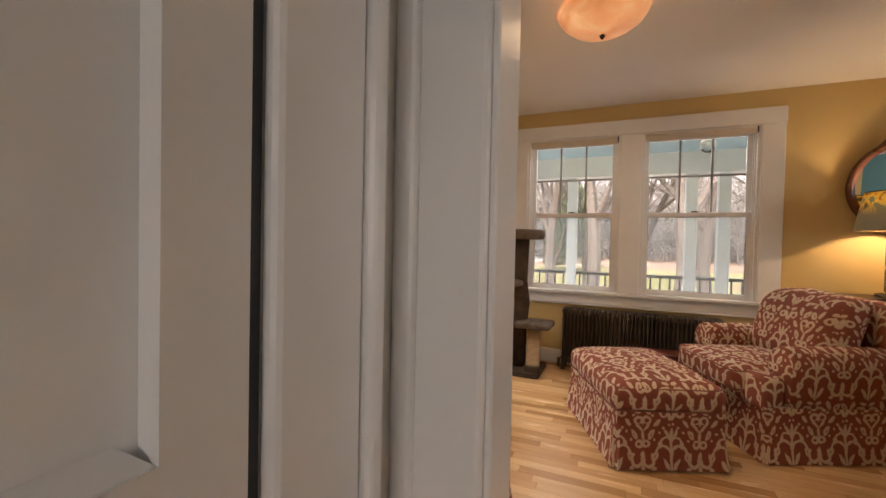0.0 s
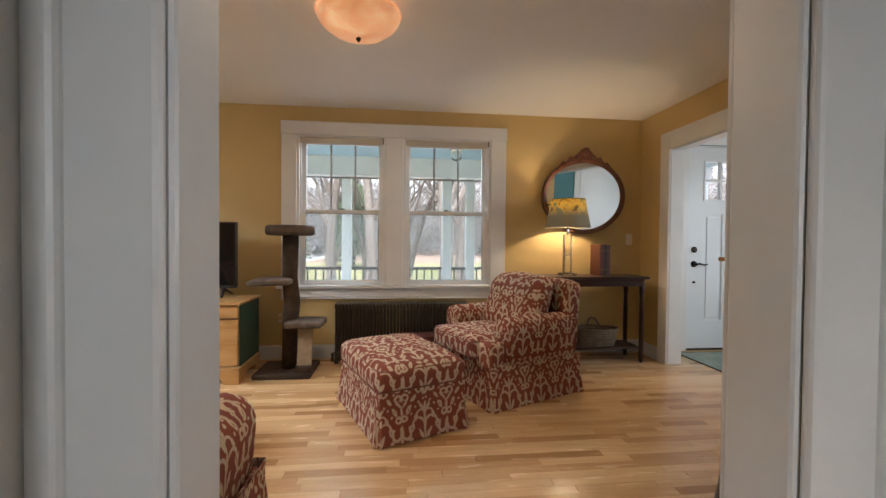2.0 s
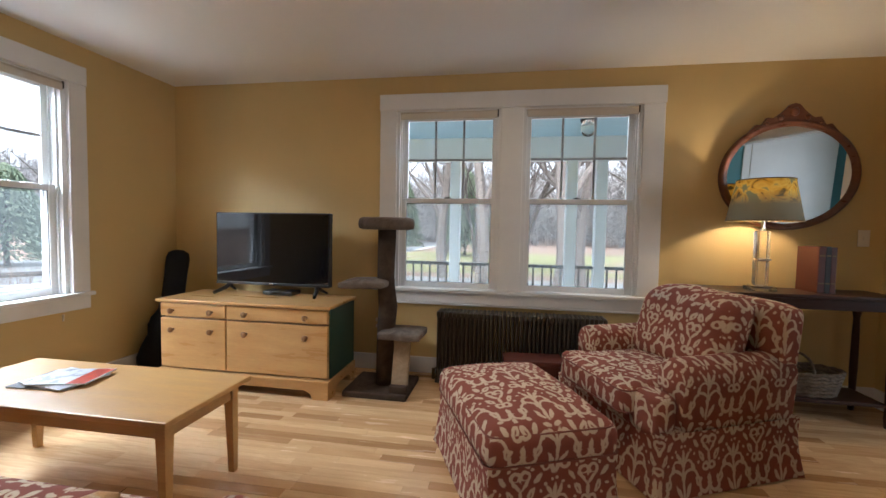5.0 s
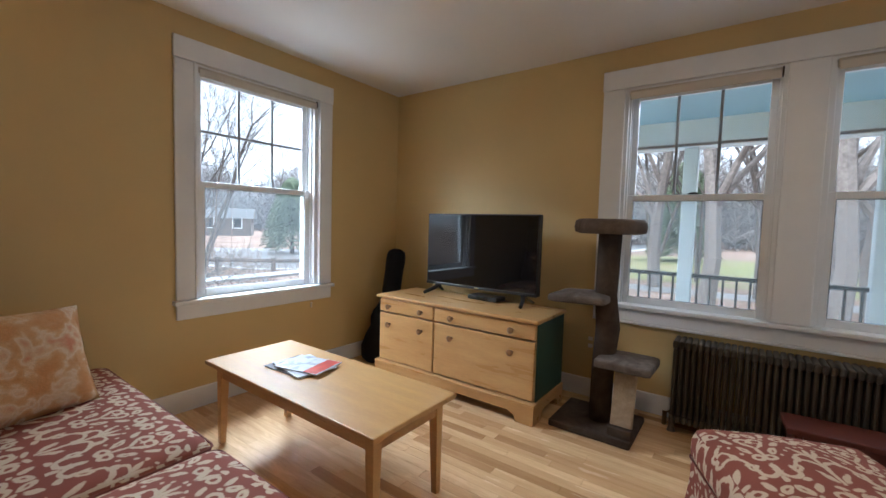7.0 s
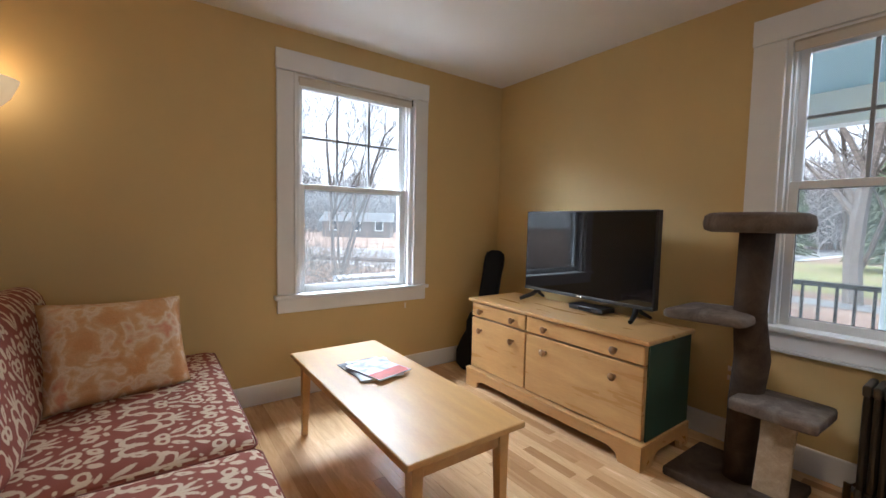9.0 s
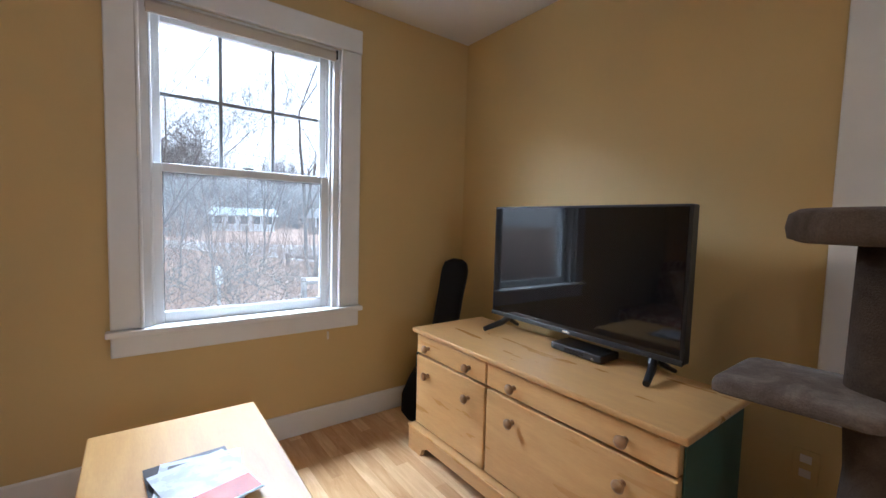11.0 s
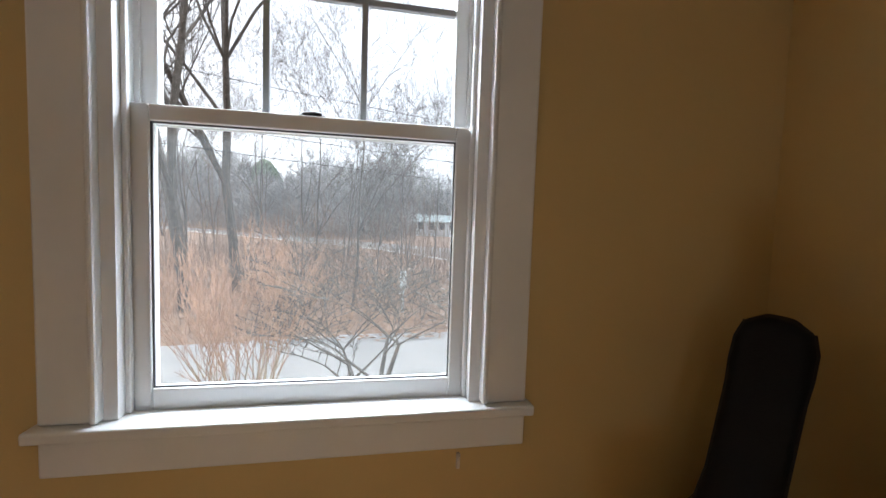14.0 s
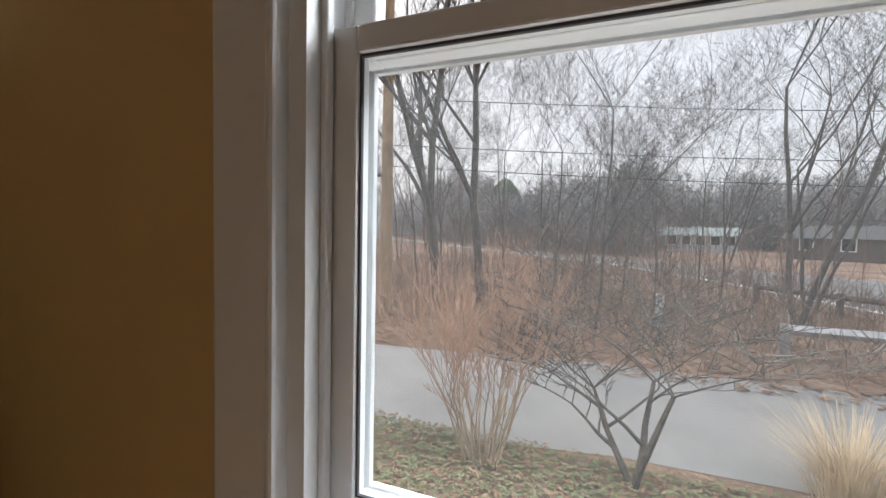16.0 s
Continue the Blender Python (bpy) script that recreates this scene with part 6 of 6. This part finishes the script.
part("pole", bm_tube([(0, 0, 0), (0, 0, 9)], [0.15, 0.11], 12), M_POLE, up_)
part("bracket", bm_box(-0.04, 0.04, -0.45, 0.08, 3.35, 3.42), M_IRON, up_)
for k, (z, y2, z2) in enumerate(((4.1, 20, 4.4), (3.6, 20, 3.8), (5.2, 20, 5.4))):
    w = thing("overhead_wire", "thin black overhead wire", "wire", group="overhead wires")
    part("cable", bm_tube([(-8.3 - 0.9 * i, -6.3 + (y2 + 6.3) * i / 8, GZ + z + (z2 - z) * i / 8 - 0.5 * math.sin(math.pi * i / 8)) for i in range(9)], 0.008, 5), M_IRON, w)
mb = thing("utility_cabinet", "small pale utility box on a post on the bank", "utility box", pose(-8.3, -0.35, GZ))
part("box", bm_box(-0.06, 0.06, -0.07, 0.07, 0.55, 0.95, bevel=0.01), M_SIDING, mb)
part("post", bm_box(-0.03, 0.03, -0.03, 0.03, 0, 0.55), M_GALV, mb)


def building(name, label, at, w, d, h, roof_h, wall_m, roof_m, rows_=1, cols_=5):
    t = thing(name, label, "building", at)
    part("wall", bm_box(-w / 2, w / 2, -d / 2, d / 2, 0, h), wall_m, t)
    bm = bmesh.new()
    o = 0.4
    vv = [bm.verts.new(c) for c in ((-w / 2 - o, -d / 2 - o, h), (w / 2 + o, -d / 2 - o, h), (w / 2 + o, d / 2 + o, h), (-w / 2 - o, d / 2 + o, h), (-w / 2 - o, 0, h + roof_h), (w / 2 + o, 0, h + roof_h))]
    for f in ((0, 1, 5, 4), (2, 3, 4, 5), (0, 4, 3), (1, 2, 5), (0, 3, 2, 1)):
        bm.faces.new([vv[i] for i in f])
    part("roof", bm, roof_m, t)
    for j in range(rows_):
        for i in range(cols_):
            x = -w / 2 + w * (i + 0.5) / cols_
            z = 0.9 + 2.6 * j
            win = part("window", bm_box(x - 0.55, x + 0.55, -d / 2 - 0.05, -d / 2 - 0.005, z, z + 1.3), M_TRIM, t)
            part("pane", bm_box(x - 0.45, x + 0.45, -d / 2 - 0.07, -d / 2 - 0.051, z + 0.1, z + 1.2), M_DARKPANE, win)
    return t


building("roadside_building", "long low pale building with teal roof", pose(-64, 11, GZ, 0, 0, 80), 8, 6, 2.2, 1.1, M_SIDING, M_ROOF, 1, 5)
building("roadside_house", "dark brown house with grey roof beyond the road", pose(-51, 21.5, GZ, 0, 0, 58), 9, 6, 2.1, 1.3, M_BROWNSIDE, M_GREYROOF, 1, 3)


# ---- porch ----
po = thing("porch", "covered front porch with pale blue ceiling and white posts", "porch", kind="structure")
part("deck", bm_box(-0.4, 8.2, 0.165, 2.45, -0.16, -0.10), M_POST, po)
part("skirt_board", bm_box(-0.4, 8.2, 2.40, 2.46, GZ, -0.161), M_POST, po)
part("porch_ceiling", bm_box(-0.4, 8.2, 0.165, 2.20, 2.42, 2.48), M_PORCH, po, "pale blue boarded ceiling")
part("beam", bm_box(-0.4, 8.2, 2.201, 2.40, 2.13, 2.48, bevel=0.01), M_POST, po)
part("porch_roof", bm_box(-0.6, 8.4, 0.165, 2.7, 2.485, 2.56), M_ROOF, po)
for x in (-0.3, 2.27, 3.80, 4.17, 6.3, 8.1):
    part("post", bm_box(x - 0.07, x + 0.07, 2.23, 2.37, -0.10, 2.13, bevel=0.012), M_POST, po)
    part("post_base", bm_box(x - 0.09, x + 0.09, 2.21, 2.39, -0.10, 0.06, bevel=0.01), M_POST, po)
prl = thing("porch_railing", "black iron porch railing with square balusters", "railing")
part("top_rail", bm_box(-0.3, 8.1, 2.27, 2.33, 0.705, 0.75, bevel=0.006), M_IRON, prl)
part("bottom_rail", bm_box(-0.3, 8.1, 2.28, 2.32, -0.02, 0.015, bevel=0.004), M_IRON, prl)
bal = part("baluster", bm_box(-0.011, 0.011, 2.289, 2.311, 0.0155, 0.7045), M_IRON, prl, at=pose(-0.2, 0, 0))
k = -0.2 + 0.118
while k < 8.05:
    if all(abs(k - x) > 0.09 for x in (2.27, 3.80, 4.17, 6.3)):
        shared("baluster", bal.data, prl, pose(k, 0, 0))
    k += 0.118
pl = thing("porch_lantern", "black porch ceiling lantern with clear glass", "lantern", pose(3.79, 1.15, 0))
part("cap", bm_lathe([(0.06, 2.42), (0.088, 2.385), (0.082, 2.34)], 20), M_IRON, pl)
part("globe", bm_lathe([(0.070, 2.34), (0.078, 2.28), (0.062, 2.21), (0.03, 2.185), (0.0, 2.18)], 20), M_CRYSTAL, pl, "clear glass globe", smooth=True)

# Added fill outside above the west window, far brighter than the sky there.
daylight_fill("west_fill", (-1.15, -1.55, 3.0), (1.35, -1.15, 0.35), 4.4, 1.2, WEST_W)
# Added fill strip under the porch ceiling, hidden above the front window heads.
daylight_fill("north_fill", (3.03, 0.42, 2.38), (2.8, -1.5, 0.1), 1.9, 0.32, NORTH_W)
# added fill in the entry's made-up east opening, out of view
daylight_fill("entry_fill", (7.70, -1.9, 1.45), (5.0, -1.7, 0.9), 1.18, 1.28, ENTRY_W)
# Added fill below the west sill, in place of light bounced off the ground.
daylight_fill("ground_bounce_fill", (-0.55, -1.40, 0.12), (1.5, -1.0, 2.2), 1.1, 0.4, WEST_LOW_W, (0.95, 0.97, 1.0))
# Added fill in the hall's made-up south opening, never in view.
daylight_fill("hall_fill", (3.14, -6.10, 1.5), (3.80, -3.9, 1.3), 0.53, 0.78, HALL_W, (0.70, 0.86, 1.0))
tagged(part("wall_entry_south", bm_wall("x", BY, BY - 0.12, RX + 0.12, 7.8, -0.3, 2.6), M_TEAL), "teal painted wall of the entry hall", "wall", kind="structure")
d3 = thing("door_3", "white painted flush door in the entry hall", "door", kind="structure")
part("leaf", bm_box(6.42, 7.50, BY + 0.001, BY + 0.03, 0.01, 2.30), M_TRIM, d3)
part("casing", bm_box(6.32, 6.419, BY + 0.001, BY + 0.022, 0.0, 2.38, bevel=0.005), M_TRIM, d3)

# ---- floor planks ----
PW = 0.0605
mesh_of = {}


def plank(length):
    key = round(length, 1)
    if key not in mesh_of:
        bm = bm_box(-key / 2 + 0.0004, key / 2 - 0.0004, -PW / 2 + 0.0003, PW / 2 - 0.0003, -0.012, 0.0)
        top_ = [e for e in bm.edges if all(v.co.z > -0.001 for v in e.verts)]
        bmesh.ops.bevel(bm, geom=top_, offset=0.0008, segments=1, affect="EDGES")
        me = bpy.data.meshes.new("plank")
        bm.to_mesh(me)
        bm.free()
        me.materials.append(M_FLOOR)
        mesh_of[key] = me
    return key, mesh_of[key]


rest = bmesh.new()
pr = random.Random(3)
y = -0.0
count = 0
while y > -6.0:
    inside = y > BY - 0.12
    x = 0.0 if inside else 2.66
    end = 7.65 if inside else 3.78
    x -= pr.uniform(0, 0.5)
    while x < end:
        L, me = plank(pr.choice((0.3, 0.4, 0.5, 0.5, 0.6, 0.7, 0.8, 1.0)))
        if 1.6 < x + L / 2 < 4.6 and inside and -3.2 < y < -0.75 and count < 330:
            shared("plank", me, floor, pose(x + L / 2, y - PW / 2, 0))
            count += 1
        else:
            bm_box(x + 0.0004, x + L - 0.0004, y - PW + 0.0003, y - 0.0003, -0.012, 0.0, 0.0, rest)
        x += L
    y -= PW
m, n, l, b = nodes_of("maple_floor_edge_planks", 0.26)
v = coords(n, l, (1.6, 14, 14))
geo = n.new("ShaderNodeNewGeometry")
g = noise_tex(n, l, v, 2.2, 6.0, 0.6, 1.2)
c = ramp(n, l, g, ((0.25, (0.53, 0.325, 0.155)), (0.72, (0.74, 0.51, 0.285))))
c = mix(n, l, 1.0, c, ramp(n, l, geo.outputs["Random Per Island"], ((0.0, (0.60, 0.50, 0.40)), (0.25, (0.86, 0.80, 0.72)), (0.6, (1.0, 1.0, 1.0)), (1.0, (1.12, 1.13, 1.16)))), "MULTIPLY")
l.new(c, b.inputs["Base Color"])
tagged(part("edge_planks", rest, m, floor), kind="stuff")
